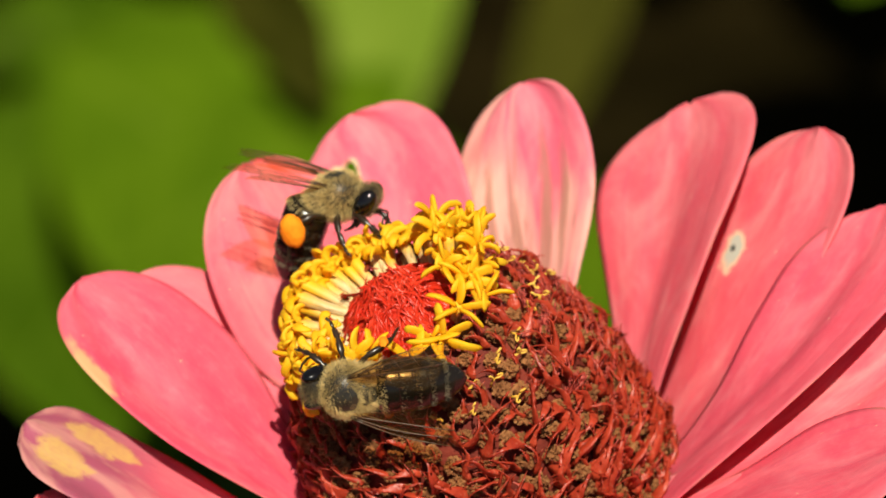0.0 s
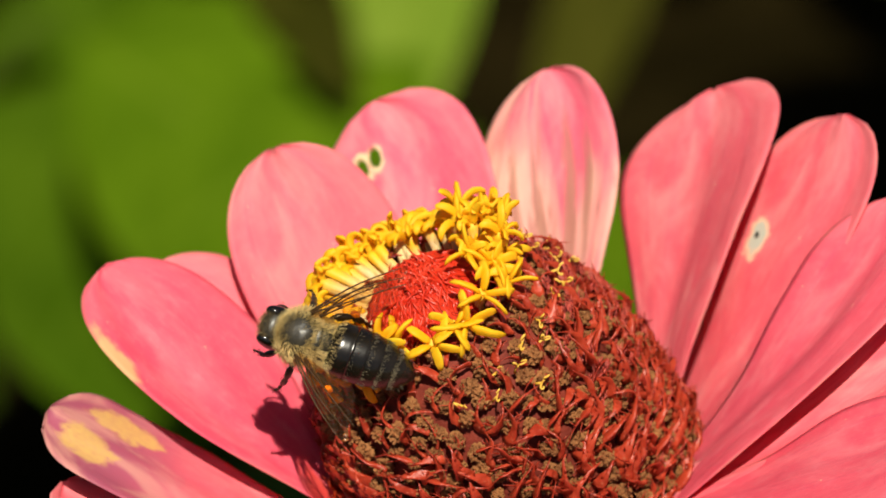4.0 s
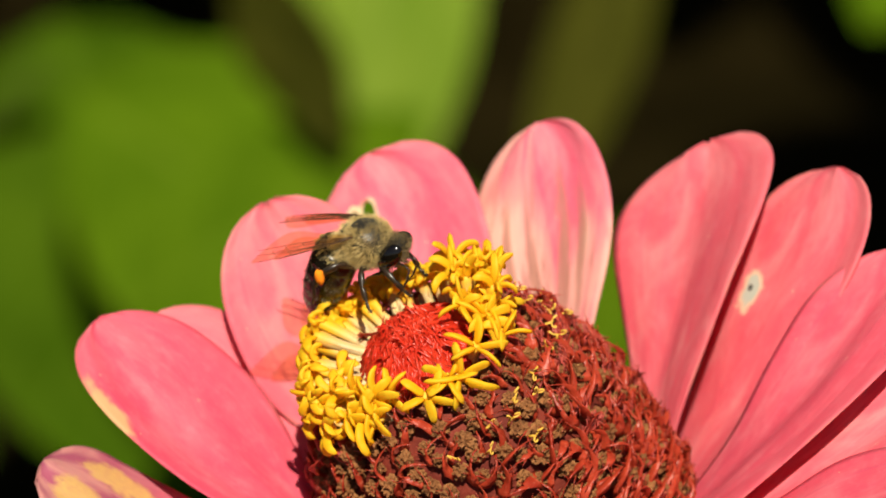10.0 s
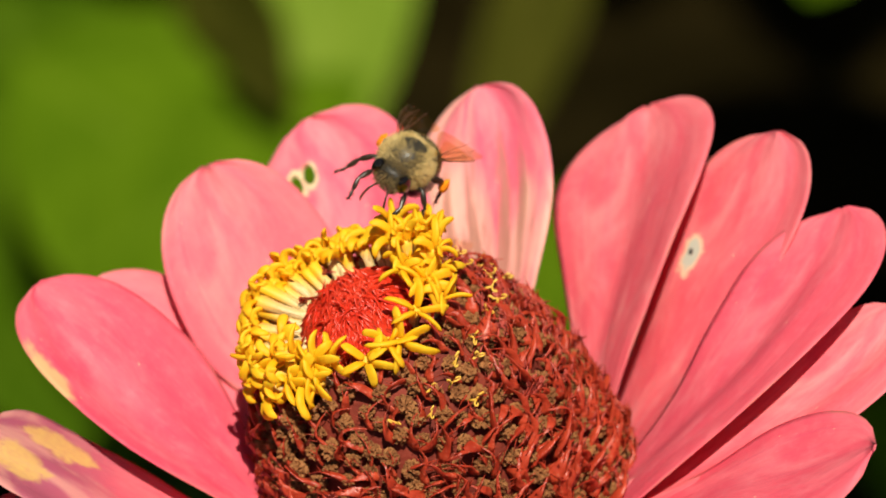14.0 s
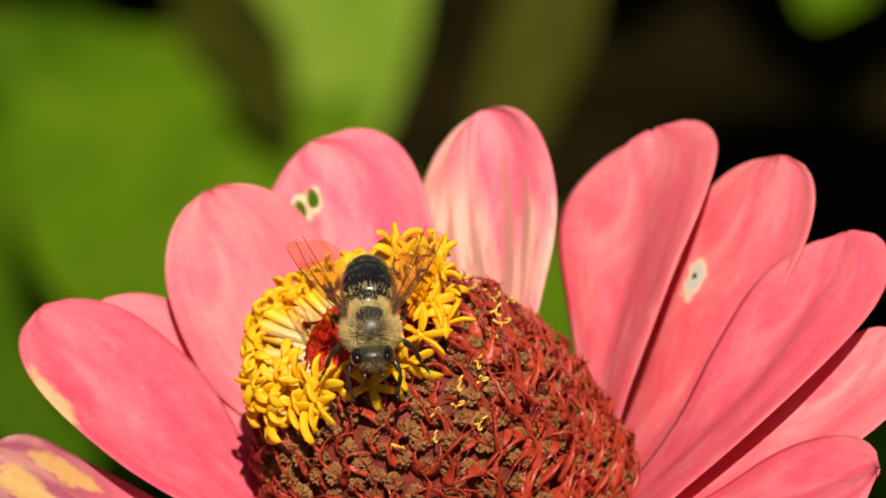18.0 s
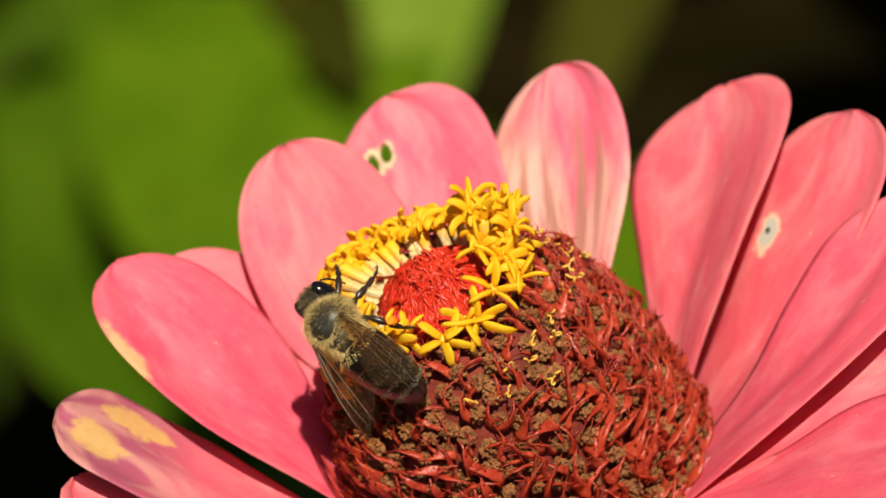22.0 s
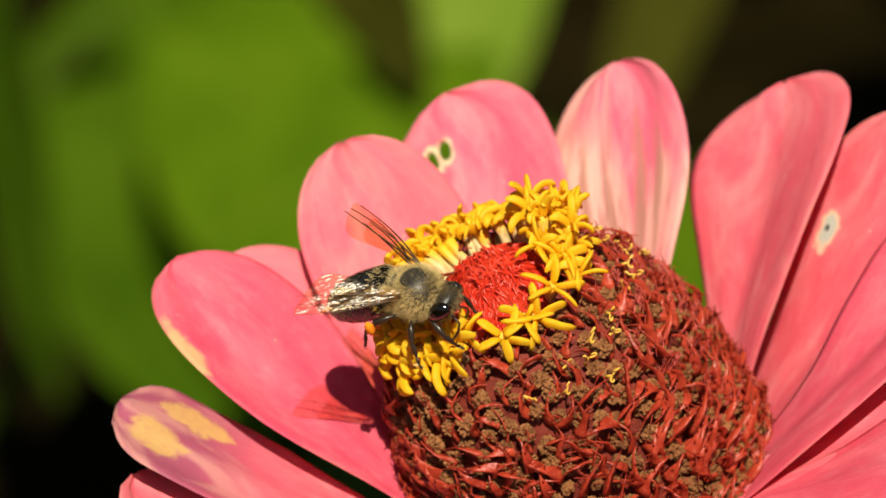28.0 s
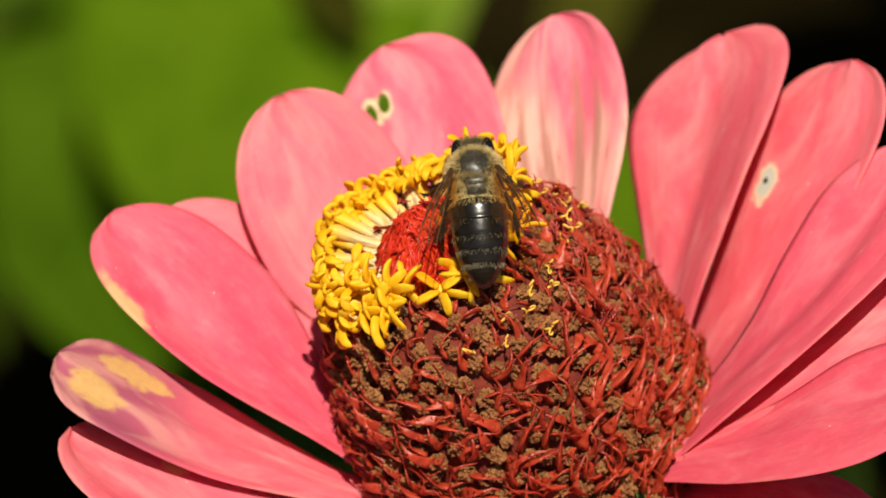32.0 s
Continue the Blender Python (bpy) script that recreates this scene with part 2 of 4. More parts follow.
LEAF = leaf_material("sunlit_leaf", (0.052, 0.106, 0.0014), (0.085, 0.152, 0.0032), (0.125, 0.195, 0.010))
# Darker copy of the sunlit leaf: shade at upper left painted into it.
LEAF_SHADED = leaf_material("shaded_leaf_copy", (0.036, 0.078, 0.0012), (0.060, 0.112, 0.003), (0.08, 0.14, 0.008))
LEAF_PALE = leaf_material("pale_leaf", (0.12, 0.20, 0.014), (0.17, 0.25, 0.024), (0.20, 0.28, 0.04))
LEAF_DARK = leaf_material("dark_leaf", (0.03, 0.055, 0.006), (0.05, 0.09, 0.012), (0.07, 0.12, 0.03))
# Olive green, with the leaf's shade put into the dark colour.
STALK_LEAF = leaf_material("shade_olive_leaf", (0.036, 0.038, 0.003), (0.060, 0.060, 0.006), (0.075, 0.07, 0.012))
STALK = plain("olive_stalk", (0.03, 0.05, 0.003), (0.05, 0.08, 0.006), 40, 0.8, 0.05)
# Soil colour taken near black, so part of the deep shade is painted.
SOIL = plain("shade_dark_soil", (0.006, 0.0045, 0.0014), (0.014, 0.010, 0.003), 30, 0.95, 0.0, 1.0, 0.01, dapple=0.0)

BLACK_CUTICLE = plain("black_cuticle", (0.004, 0.003, 0.002), (0.014, 0.010, 0.006), 500, 0.25, 0.45, 0.15, dapple=0.0)
THORAX_CUTICLE = plain("dull_black_cuticle", (0.012, 0.010, 0.007), (0.05, 0.04, 0.024), 700, 0.4, 0.5, 0.3, dapple=0.0)
LEG_CUTICLE = plain("dark_brown_cuticle", (0.010, 0.007, 0.004), (0.04, 0.022, 0.010), 500, 0.3, 0.5, 0.2, dapple=0.1)
EYE_BLACK = plain("compound_eye", (0.003, 0.002, 0.0015), (0.007, 0.005, 0.003), 900, 0.12, 0.7, 0.1, dapple=0.0)
FUR = plain("tan_fur", (0.48, 0.345, 0.125), (0.80, 0.62, 0.29), 800, 0.7, 0.2, 0.0, thin=0.25, dapple=0.0)
FUR_BAND = plain("grey_fur_band", (0.10, 0.08, 0.05), (0.24, 0.20, 0.125), 800, 0.7, 0.2, 0.0, thin=0.2, dapple=0.0)
FUR_HEAD = plain("brown_fur", (0.12, 0.085, 0.04), (0.36, 0.26, 0.12), 800, 0.7, 0.2, 0.0, thin=0.2, dapple=0.0)
POLLEN = plain("orange_pollen", (0.80, 0.20, 0.004), (0.88, 0.28, 0.01), 900, 0.8, 0.2, 0.6, 0.0002, dapple=0.0)


def wing_material():
    m = Nodes("amber_wing_membrane", 0.18, 0.6)
    v = m.coord("Object")
    c = m.mix(m.ramp(m.noise(v, 300, 3), 0.35, 0.65), (0.24, 0.13, 0.05), (0.34, 0.20, 0.09))
    m.colour(c)
    m.bump(m.noise(m.coord("Object", (0.3, 1.4, 1)), 1000, 3), 0.75, 0.0005)
    clear, mx = m.n("BsdfTransparent"), m.n("MixShader")
    clear.inputs[0].default_value = (0.965, 0.89, 0.76, 1)
    mx.inputs[0].default_value = 0.978
    m.put(m.b.outputs[0], mx.inputs[1]), m.put(clear.outputs[0], mx.inputs[2])
    shine, top = m.n("BsdfGlossy"), m.n("MixShader")
    shine.inputs["Roughness"].default_value = 0.24
    bump = [n for n in m.t.nodes if n.type == "BUMP"][0]
    m.put(bump.outputs[0], shine.inputs["Normal"])
    top.inputs[0].default_value = 0.017
    m.put(mx.outputs[0], top.inputs[1]), m.put(shine.outputs[0], top.inputs[2])
    m.put(top.outputs[0], m.out.inputs[0])
    return m.mat


WING = wing_material()
VEIN = plain("wing_vein", (0.05, 0.022, 0.008), (0.10, 0.05, 0.02), 500, 0.4, 0.4, 0.0, dapple=0.0)


# ---- mesh tools (millimetres in, metres out) ----
class Shape:
    """Vertices, faces and UVs that grow into one mesh."""

    def __init__(self):
        self.v, self.f, self.uv = [], [], {}

    def add(self, other, m=None):
        k = len(self.v)
        self.v += [tuple(m @ Vector(p)) for p in other.v] if m else other.v
        self.f += [tuple(i + k for i in f) for f in other.f]
        return self

    def mesh(self, name, material, smooth=True):
        me = bpy.data.meshes.new(name)
        me.from_pydata([(x * MM, y * MM, z * MM) for x, y, z in self.v], [], self.f)
        if self.uv:
            layer = me.uv_layers.new(name="UVMap")
            for loop in me.loops:
                layer.data[loop.index].uv = self.uv.get(loop.vertex_index, (0, 0))
        me.materials.append(material)
        me.polygons.foreach_set("use_smooth", [smooth] * len(me.polygons))
        me.update()
        return me


def part(name, shape, material, parent, label="", at=None, smooth=True):
    """One mesh object under a thing or a part."""
    me = shape if isinstance(shape, bpy.types.Mesh) else shape.mesh(name, material, smooth)
    ob = new(name, me)
    ob.parent = parent
    if at is not None:
        ob.matrix_basis = at
    return tagged(ob, label)


def mm(x, y, z, rx=0, ry=0, rz=0):
    return pose(x * MM, y * MM, z * MM, rx, ry, rz)


def tube(points, radii, n=8, flat=1.0):
    """A closed round rod along points, with a radius at each."""
    s = Shape()
    pts = [Vector(p) for p in points]
    side = None
    for i, p in enumerate(pts):
        d = (pts[min(i + 1, len(pts) - 1)] - pts[max(i - 1, 0)]).normalized()
        if side is None:
            side = d.orthogonal().normalized()
        side = (side - d * side.dot(d)).normalized()
        up = d.cross(side)
        for k in range(n):
            a = 2 * math.pi * k / n
            s.v.append(tuple(p + radii[i] * (math.cos(a) * side + flat * math.sin(a) * up)))
    for i in range(len(pts) - 1):
        for k in range(n):
            a, b = i * n + k, i * n + (k + 1) % n
            s.f.append((a, b, b + n, a + n))
    s.f.append(tuple(range(n))[::-1])
    s.f.append(tuple(range((len(pts) - 1) * n, len(pts) * n)))
    return s


def blob(rx, ry, rz, n=12, rings=8, rough=0.0, seed=0, at=(0, 0, 0)):
    """An ellipsoid, uneven where rough is above 0."""
    s = Shape()
    for i in range(rings + 1):
        a = math.pi * i / rings
        for k in range(n):
            b = 2 * math.pi * k / n
            d = Vector((math.sin(a) * math.cos(b), math.sin(a) * math.sin(b), math.cos(a)))
            g = 1 + rough * noise.noise(d * 2.3 + Vector((seed * 7.1, seed, 0)))
            s.v.append((at[0] + rx * g * d.x, at[1] + ry * g * d.y, at[2] + rz * g * d.z))
    for i in range(rings):
        for k in range(n):
            a, b = i * n + k, i * n + (k + 1) % n
            s.f.append((a, a + n, b + n, b))
    return s


# ---- ground ----
def ground():
    s = Shape()
    n, half = 60, 60.0
    line = [half * 1000 * (abs(t) ** 4) * (1 if t > 0 else -1) for t in np.linspace(-1, 1, n + 1)]
    for y in line:
        for x in line:
            near = math.exp(-(x * x + y * y) / 4e6)
            s.v.append((x, y, near * 18 * noise.noise(Vector((x * 0.02, y * 0.02, 0)))))
    for j in range(n):
        for i in range(n):
            a = j * (n + 1) + i
            s.f.append((a, a + 1, a + n + 2, a + n + 1))
    tagged(new("ground", s.mesh("ground", SOIL)), "bare garden soil, its colour darkened for deep shade", "ground", kind="structure")


ground()

# ---- flower head ----
AXIS = Vector((-0.3604, 0.6873, 0.6306))          # in the picture's frame: right, up, near
ACROSS = Vector((0.8857, 0.4643, 0.0)).normalized()
AXIS = (AXIS - ACROSS * AXIS.dot(ACROSS)).normalized()
BACK = AXIS.cross(ACROSS)


def to_world(v):
    return v.x * RIGHT + v.y * UP + v.z * NEAR


FLOWER = Matrix.Identity(4)
for _i, _v in enumerate((ACROSS, BACK, AXIS)):
    FLOWER.col[_i] = (*to_world(_v), 0)
FLOWER.col[3] = (*HEAD, 1)
zinnia = new("zinnia")
zinnia.matrix_world = FLOWER
tagged(zinnia, "ageing pink zinnia with golden florets round a red centre", "flower")

TOP, GIRTH, SHIFT, CROWN = 20.0, 12.3, 0.5, 0.3


def dome(h):
    """Radius of the flower's cone at the height h above its base."""
    if h < 0:
        return GIRTH * max(0.0, 1 - (h / -10.5) ** 4) ** 0.5
    return GIRTH * max(0.0, 1 - (h / TOP) ** 2) ** 0.40


def dome_top(r):
    """Height of the cone's skin at the distance r from its axis."""
    return TOP * math.sqrt(max(0.0, 1 - (r / GIRTH) ** 2.5))


def on_dome(h, phi, lift=0.0):
    """A pose on the cone: z outwards, x round it, y up the slope."""
    r = dome(h)
    dr = (dome(h + 0.05) - dome(h - 0.05)) / 0.1
    out = Vector((math.cos(phi), math.sin(phi), -dr)).normalized()
    round_ = Vector((-math.sin(phi), math.cos(phi), 0))
    m = Matrix.Identity(4)
    p = Vector((r * math.cos(phi) + SHIFT, r * math.sin(phi), h)) + out * lift
    for i, v in enumerate((round_, out.cross(round_), out)):
        m.col[i] = (*v, 0)
    m.col[3] = (*(p * MM), 1)
    return m


def receptacle():
    s = Shape()
    n, rows = 48, 30
    for i in range(rows + 1):
        h = -8.5 + (TOP + 8.48) * math.sin(math.pi / 2 * i / rows) ** 0.9
        for k in range(n):
            a = 2 * math.pi * k / n
            r = max(dome(h) - 0.25, 0.02) * (1 + 0.015 * noise.noise(Vector((math.cos(a) * 6, math.sin(a) * 6, h))))
            s.v.append((r * math.cos(a) + SHIFT, r * math.sin(a), h))
    for i in range(rows):
        for k in range(n):
            a, b = i * n + k, i * n + (k + 1) % n
            s.f.append((a, b, b + n, a + n))
    s.f.append(tuple(range(rows * n, rows * n + n)))
    s.f.append(tuple(range(n))[::-1])
    return part("receptacle", s, CORE, zinnia, "dark red domed seed head")


receptacle()


def petal(material, phi, rise, bend, length, width, widest, aim, curl, roll, tip, cup=0.6, seed=0, label="", notch=0.0, start=12.2, low=-1.0, near=0.0, foot=0.32):
    """A ray petal. phi: place round the head; rise, bend: slope at its foot and its change to the tip;
    aim, curl: sideways turn; roll: lean about its length; tip: bluntness."""
    rng = random.Random(seed * 31 + 5)
    n, w_n = 44, 22
    a = radians(phi)
    rad, tan, up = Vector((math.cos(a), math.sin(a), 0)), Vector((-math.sin(a), math.cos(a), 0)), Vector((0, 0, 1))
    p = None
    tops, bottoms, uvs = [], [], []
    ph = [rng.uniform(0, 6.3) for _ in range(4)]
    for i in range(n + 5):
        s = (i - 4) / n
        e = radians(rise + bend * max(s, 0))
        d, nn = math.cos(e) * rad + math.sin(e) * up, -math.sin(e) * rad + math.cos(e) * up
        r = radians(roll * min(1, 2 * max(s, 0)))
        side = math.cos(r) * tan + math.sin(r) * nn
        y = radians(aim + curl * s)
        go, across = math.cos(y) * d + math.sin(y) * side, math.cos(y) * side - math.sin(y) * d
        face = go.cross(across)
        if p is None:
            p = rad * start + up * low - go * (4 * length / n)
        if s < widest:
            x = max(0, s / widest)
            w = foot + (1 - foot) * (x * x * (3 - 2 * x)) ** 0.8
        else:
            w = math.sqrt(max(0.0, 1 - ((s - widest) / (1 - widest)) ** tip))
        w = max(w * width / 2, 0.05 * width)
        for k in range(w_n + 1):
            u = 2 * k / w_n - 1
            wave = 0.22 * math.sin(u * 4.2 + ph[0] + s * 1.5) + 0.075 * math.sin(u * 9 + ph[1] + s * 2) + 0.015 * math.sin(u * 21 + ph[3]) + 0.35 * noise.noise(Vector((u * 1.6, s * 3.0, seed * 3.7)))
            ripple = 0.22 * s * abs(u) ** 2 * math.sin(s * 9 + ph[2] + 2 * u)
            lift = 0.45 * cup * (u * u - 0.35) * w / 3.2 + wave * min(1, 3 * max(s, 0)) * min(1, w / 3) + ripple
            ragged = (0.20 * math.sin(u * 8 + ph[3]) + 0.10 * math.sin(u * 19 + ph[1]) + notch * math.exp(-((u + 0.1) / 0.16) ** 2) * -1) * max(0, (s - 0.75) / 0.25) * min(1, 3 * w / width)
            q = p + across * (u * w) + face * lift + go * ragged
            thick = 0.16 * (1 - abs(u) ** 4) + 0.03
            tops.append(q + face * thick), bottoms.append(q - face * thick)
            uvs.append(((u + 1) / 2, max(s, 0)))
        p = p + go * (length / n)
    sh = Shape()
    sh.v = [tuple(v) for v in tops + bottoms]
    sh.uv = {i: uvs[i % len(uvs)] for i in range(len(sh.v))}
    c, total = w_n + 1, len(tops)
    n += 4
    for i in range(n):
        for k in range(w_n):
            q = i * c + k
            sh.f.append((q, q + c, q + c + 1, q + 1))
            sh.f.append((total + q, total + q + 1, total + q + c + 1, total + q + c))
        for k, flip in ((0, False), (w_n, True)):
            q = i * c + k
            f = (q, total + q, total + q + c, q + c)
            sh.f.append(f[::-1] if flip else f)
    for i, flip in ((0, True), (n, False)):
        for k in range(w_n):
            q = i * c + k
            f = (q, total + q, total + q + 1, q + 1)
            sh.f.append(f if flip else f[::-1])
    middle = FLOWER @ (sum(tops, Vector()) / total * MM)
    way = (EYE - middle).normalized()                # nearer along the line of sight
    return part("petal", sh, material, zinnia, label, at=Matrix.Translation(FLOWER.to_3x3().inverted() @ way * (near * MM)))


petal(PINK_EDGED, 158.0, 63.2, -35.7, 27.7, 11.7, 0.64, -16.3, -26.9, -10.1, 2.45, 0.9, 1, "pink petal with a tan stain on its edge", near=7.0)
petal(PINK_BLOTCHED, 174.2, 46.2, 1.3, 26.5, 10.3, 0.82, -2.8, -28.6, -6.2, 2.86, 0.5, 2, "purplish pink petal with dry tan blotches", near=4.5)
petal(PINK_LOW, 195.3, 33.4, 9.1, 26.3, 13.2, 0.76, -7.7, -54.5, -16.4, 2.3, 0.5, 3, "pink petal with a purple tinge", notch=0.6, near=4.5)
petal(PINK_SOFT, 129.6, 50.4, -10.7, 23.3, 11.3, 0.63, -0.6, -1.9, -0.8, 2.44, 0.4, 4, "pale pink petal", near=2.6)
petal(PINK_SOFT, 110.7, 56.3, -0.5, 23.8, 13.3, 0.54, -2.0, -17.0, -2.9, 2.5, 0.8, 5, notch=0.7, near=2.4)
petal(PINK_HOLED, 81.8, 45.1, -23.2, 24.3, 12.7, 0.71, -1.0, 7.6, -2.7, 2.8, 0.5, 6, "pink petal with two small bitten holes", notch=-0.6, near=1.5)
petal(PINK_FADED, 56.3, 42.9, -28.2, 23.7, 12.2, 0.61, 1.0, 9.4, -4.8, 2.36, 0.5, 7, "faded pink petal with cream streaks", near=1.4)
petal(PINK, 6.8, 48.9, -35.5, 25.6, 16.0, 0.69, 21.2, 36.6, -5.1, 2.1, 0.7, 8, notch=0.5, near=-4.5)
petal(PINK_SCARRED, -15.1, 39.3, -17.2, 27.5, 13.2, 0.72, 10.7, 35.2, 11.7, 2.65, 0.6, 9, "pink petal with a pale insect scar", notch=0.8, near=-9.5, foot=0.66)
petal(PINK_DEEP, -44.4, 37.1, -33.1, 31.0, 12.8, 0.72, 23.9, 73.9, 2.4, 2.08, 0.5, 10, notch=0.4, near=-2.0, foot=0.6)
petal(PINK, -43.1, 15.3, -22.3, 28.2, 8.5, 0.80, 10.5, 69.0, 5.7, 2.34, 0.4, 11, near=0.2, foot=0.55)
petal(PINK_DEEP, -53.3, 22.6, -9.3, 26.7, 12.2, 0.74, 4.9, 25.9, -0.5, 2.56, 0.6, 12, near=-0.8)
petal(PINK_DEEP, -64.5, 30.0, -31.9, 26.3, 9.4, 0.6, 2.8, 6.3, -20.0, 2.34, 0.5, 13, near=-8.0)
for _k, _phi in enumerate((-88, -112, -137, -156)):
    petal(PINK, _phi, 22, -30, 24, 11.5, 0.62, 0, 6 - 4 * _k, 4, 2.4, 0.5, 20 + _k)


def under_head():
    """Green bracts in three rows, and the stem down to the soil."""
    rng = random.Random(3)
    for row, (h, r, n) in enumerate(((-3.0, 12.3, 18), (-5.5, 10.2, 15), (-7.5, 7.0, 11))):
        for k in range(n):
            a = 2 * math.pi * (k + 0.5 * row) / n
            s = blob(2.2, 0.45, 3.2, 8, 6, 0.1, k + row * 20)
            m = Matrix.Rotation(a, 4, "Z") @ mm(r, 0, h, 0, -30 - 16 * row, 90)
            part("bract", s, GREEN_BRACT, zinnia, at=m)
    foot = FLOWER.inverted() @ Vector((0.03, 0.03, 0.0))
    a, b = Vector((0, 0, -8)), foot / MM
    pts = [a.lerp(b, t) + Vector((12 * math.sin(t * 3.1), 0, 0)) - Vector((0, 0, 60 * t * (1 - t))) for t in np.linspace(0, 1, 16)]
    part("stem", tube(pts, [2.6 - 0.4 * math.sin(i) * 0.2 for i in range(16)], 12), STEM, zinnia, "green stem")


under_head()


# ---- golden disc florets ----
def lobe(seed, start, end):
    """One fleshy, bluntly pointed lobe of a floret that bows from the slope start to the slope end."""
    rng = random.Random(seed)
    length, sway = rng.uniform(1.6, 2.35), rng.uniform(-0.4, 0.4)
    p, pts, rad = Vector((0.26, 0, 0)), [], []
    for i in range(10):
        t = i / 9
        a = radians(start + (end - start) * t ** 1.3)
        pts.append(tuple(p))
        p = p + Vector((math.cos(a), sway * t, math.sin(a))) * (length / 9)
        rad.append((0.25 + 0.07 * math.sin(math.pi * min(1, t * 1.2)) + 0.02 * t) * (1 - 0.6 * (max(0, t - 0.76) / 0.24) ** 2.4))
    s = tube(pts, rad, 10, 0.6)
    for i, (x, y, z) in enumerate(s.v):                  # furrow down the middle, uneven skin
        if i < 100 and abs(i % 10 - 2.5) < 1:
            z -= 0.07
        d = Vector((x * 2.2 + seed, y * 2.2, z * 2.2))
        s.v[i] = (x, y + 0.05 * noise.noise(d), z + 0.05 * noise.noise(d + Vector((4, 0, 0))))
    return s


LOBES = {kind: [lobe(k + 20 * j, a + 6 * (k % 3), b - 9 * (k % 4)).mesh("lobe", YELLOW) for k in range(7)]
         for j, (kind, a, b) in enumerate((("open", 34, -48), ("half", 66, 8), ("rolled", 52, -95)))}


def floret_tube(length, seed):
    pts = [(0.12 * math.sin(t * 3 + seed), 0.1 * math.sin(t * 2 + seed * 2), length * t) for t in np.linspace(0, 1, 9)]
    s = tube(pts, [0.36, 0.38, 0.39, 0.40, 0.42, 0.46, 0.52, 0.56, 0.40], 10)
    for k in range(10):                       # fluted flanks
        for i in range(2, 8):
            x, y, z = s.v[i * 10 + k]
            g = 1.0 if k % 2 else 0.80
            s.v[i * 10 + k] = (pts[i][0] + (x - pts[i][0]) * g, pts[i][1] + (y - pts[i][1]) * g, z)
    return s


TUBES = [floret_tube(4.0, k).mesh("disc_floret", TUBE) for k in range(5)]


def floret(r, phi, lean, length, side, kinds, rng):
    """A floret whose foot is r from the axis and that leans outwards."""
    m = mm(CROWN, 0, -0.3) @ Matrix.Rotation(radians(phi), 4, "Z") @ mm(r, 0, dome_top(r), side, lean, 0) @ Matrix.Diagonal((rng.uniform(0.78, 1.05), rng.uniform(0.78, 1.05), length / 4.0, 1))
    body = part("disc_floret", rng.choice(TUBES), TUBE, zinnia, at=m)
    turn = rng.uniform(0, 72)
    for k in range(5):
        at = mm(0, 0, 3.85, rng.uniform(-10, 10), rng.uniform(-14, 12), turn + 72 * k + rng.uniform(-11, 11)) @ Matrix.Diagonal((1, 1, 4.0 / length, 1))
        part("lobe", rng.choice(LOBES[rng.choice(kinds)]), YELLOW, body, at=at @ Matrix.Scale(rng.uniform(0.92, 1.15) * (1.14 if kinds == ("open",) else 1), 4))


def florets():
    """An uneven ring: a splayed fan behind, upright florets on one flank, a thin row of open stars in front."""
    rng = random.Random(11)
    fan, stars, tall = ("rolled", "open", "rolled"), ("open",), ("half", "open", "rolled")
    # from, to, step round the head; foot, lean, length; lobes
    for a, b, step, r, lean, length, kinds in (
            (86, 118, 8.0, 4.1, 60, 3.1, fan), (82, 146, 8.5, 4.7, 72, 3.1, fan), (122, 198, 8.0, 4.0, 60, 4.3, fan), (148, 200, 8.5, 4.8, 71, 3.9, fan), (112, 205, 10.5, 5.4, 82, 3.0, fan),
            (-4, 36, 12.0, 4.5, 8, 3.4, tall), (2, 40, 11.0, 5.3, 22, 4.0, tall), (8, 40, 15.0, 6.0, 34, 3.4, tall),
            (44, 84, 10.0, 4.5, 36, 2.4, fan), (48, 86, 11.0, 5.2, 54, 2.4, fan),
            (-42, 6, 15.0, 4.3, 34, 2.4, stars), (-30, 8, 16.0, 5.2, 46, 2.4, tall),
            (-124, -46, 20.0, 4.4, 46, 1.5, stars),
            (-178, -128, 16.0, 4.5, 42, 2.0, stars), (-176, -122, 15.0, 5.5, 50, 1.8, stars), (176, 204, 11.0, 6.0, 66, 2.6, stars)):
        for k in range(int((b - a) / step) + 1):
            phi = a + k * step + rng.uniform(-0.3, 0.3) * step
            floret(r + rng.uniform(-0.25, 0.25), phi, lean + rng.uniform(-9, 9), length * rng.uniform(0.86, 1.12), rng.uniform(-13, 13), kinds, rng)


florets()


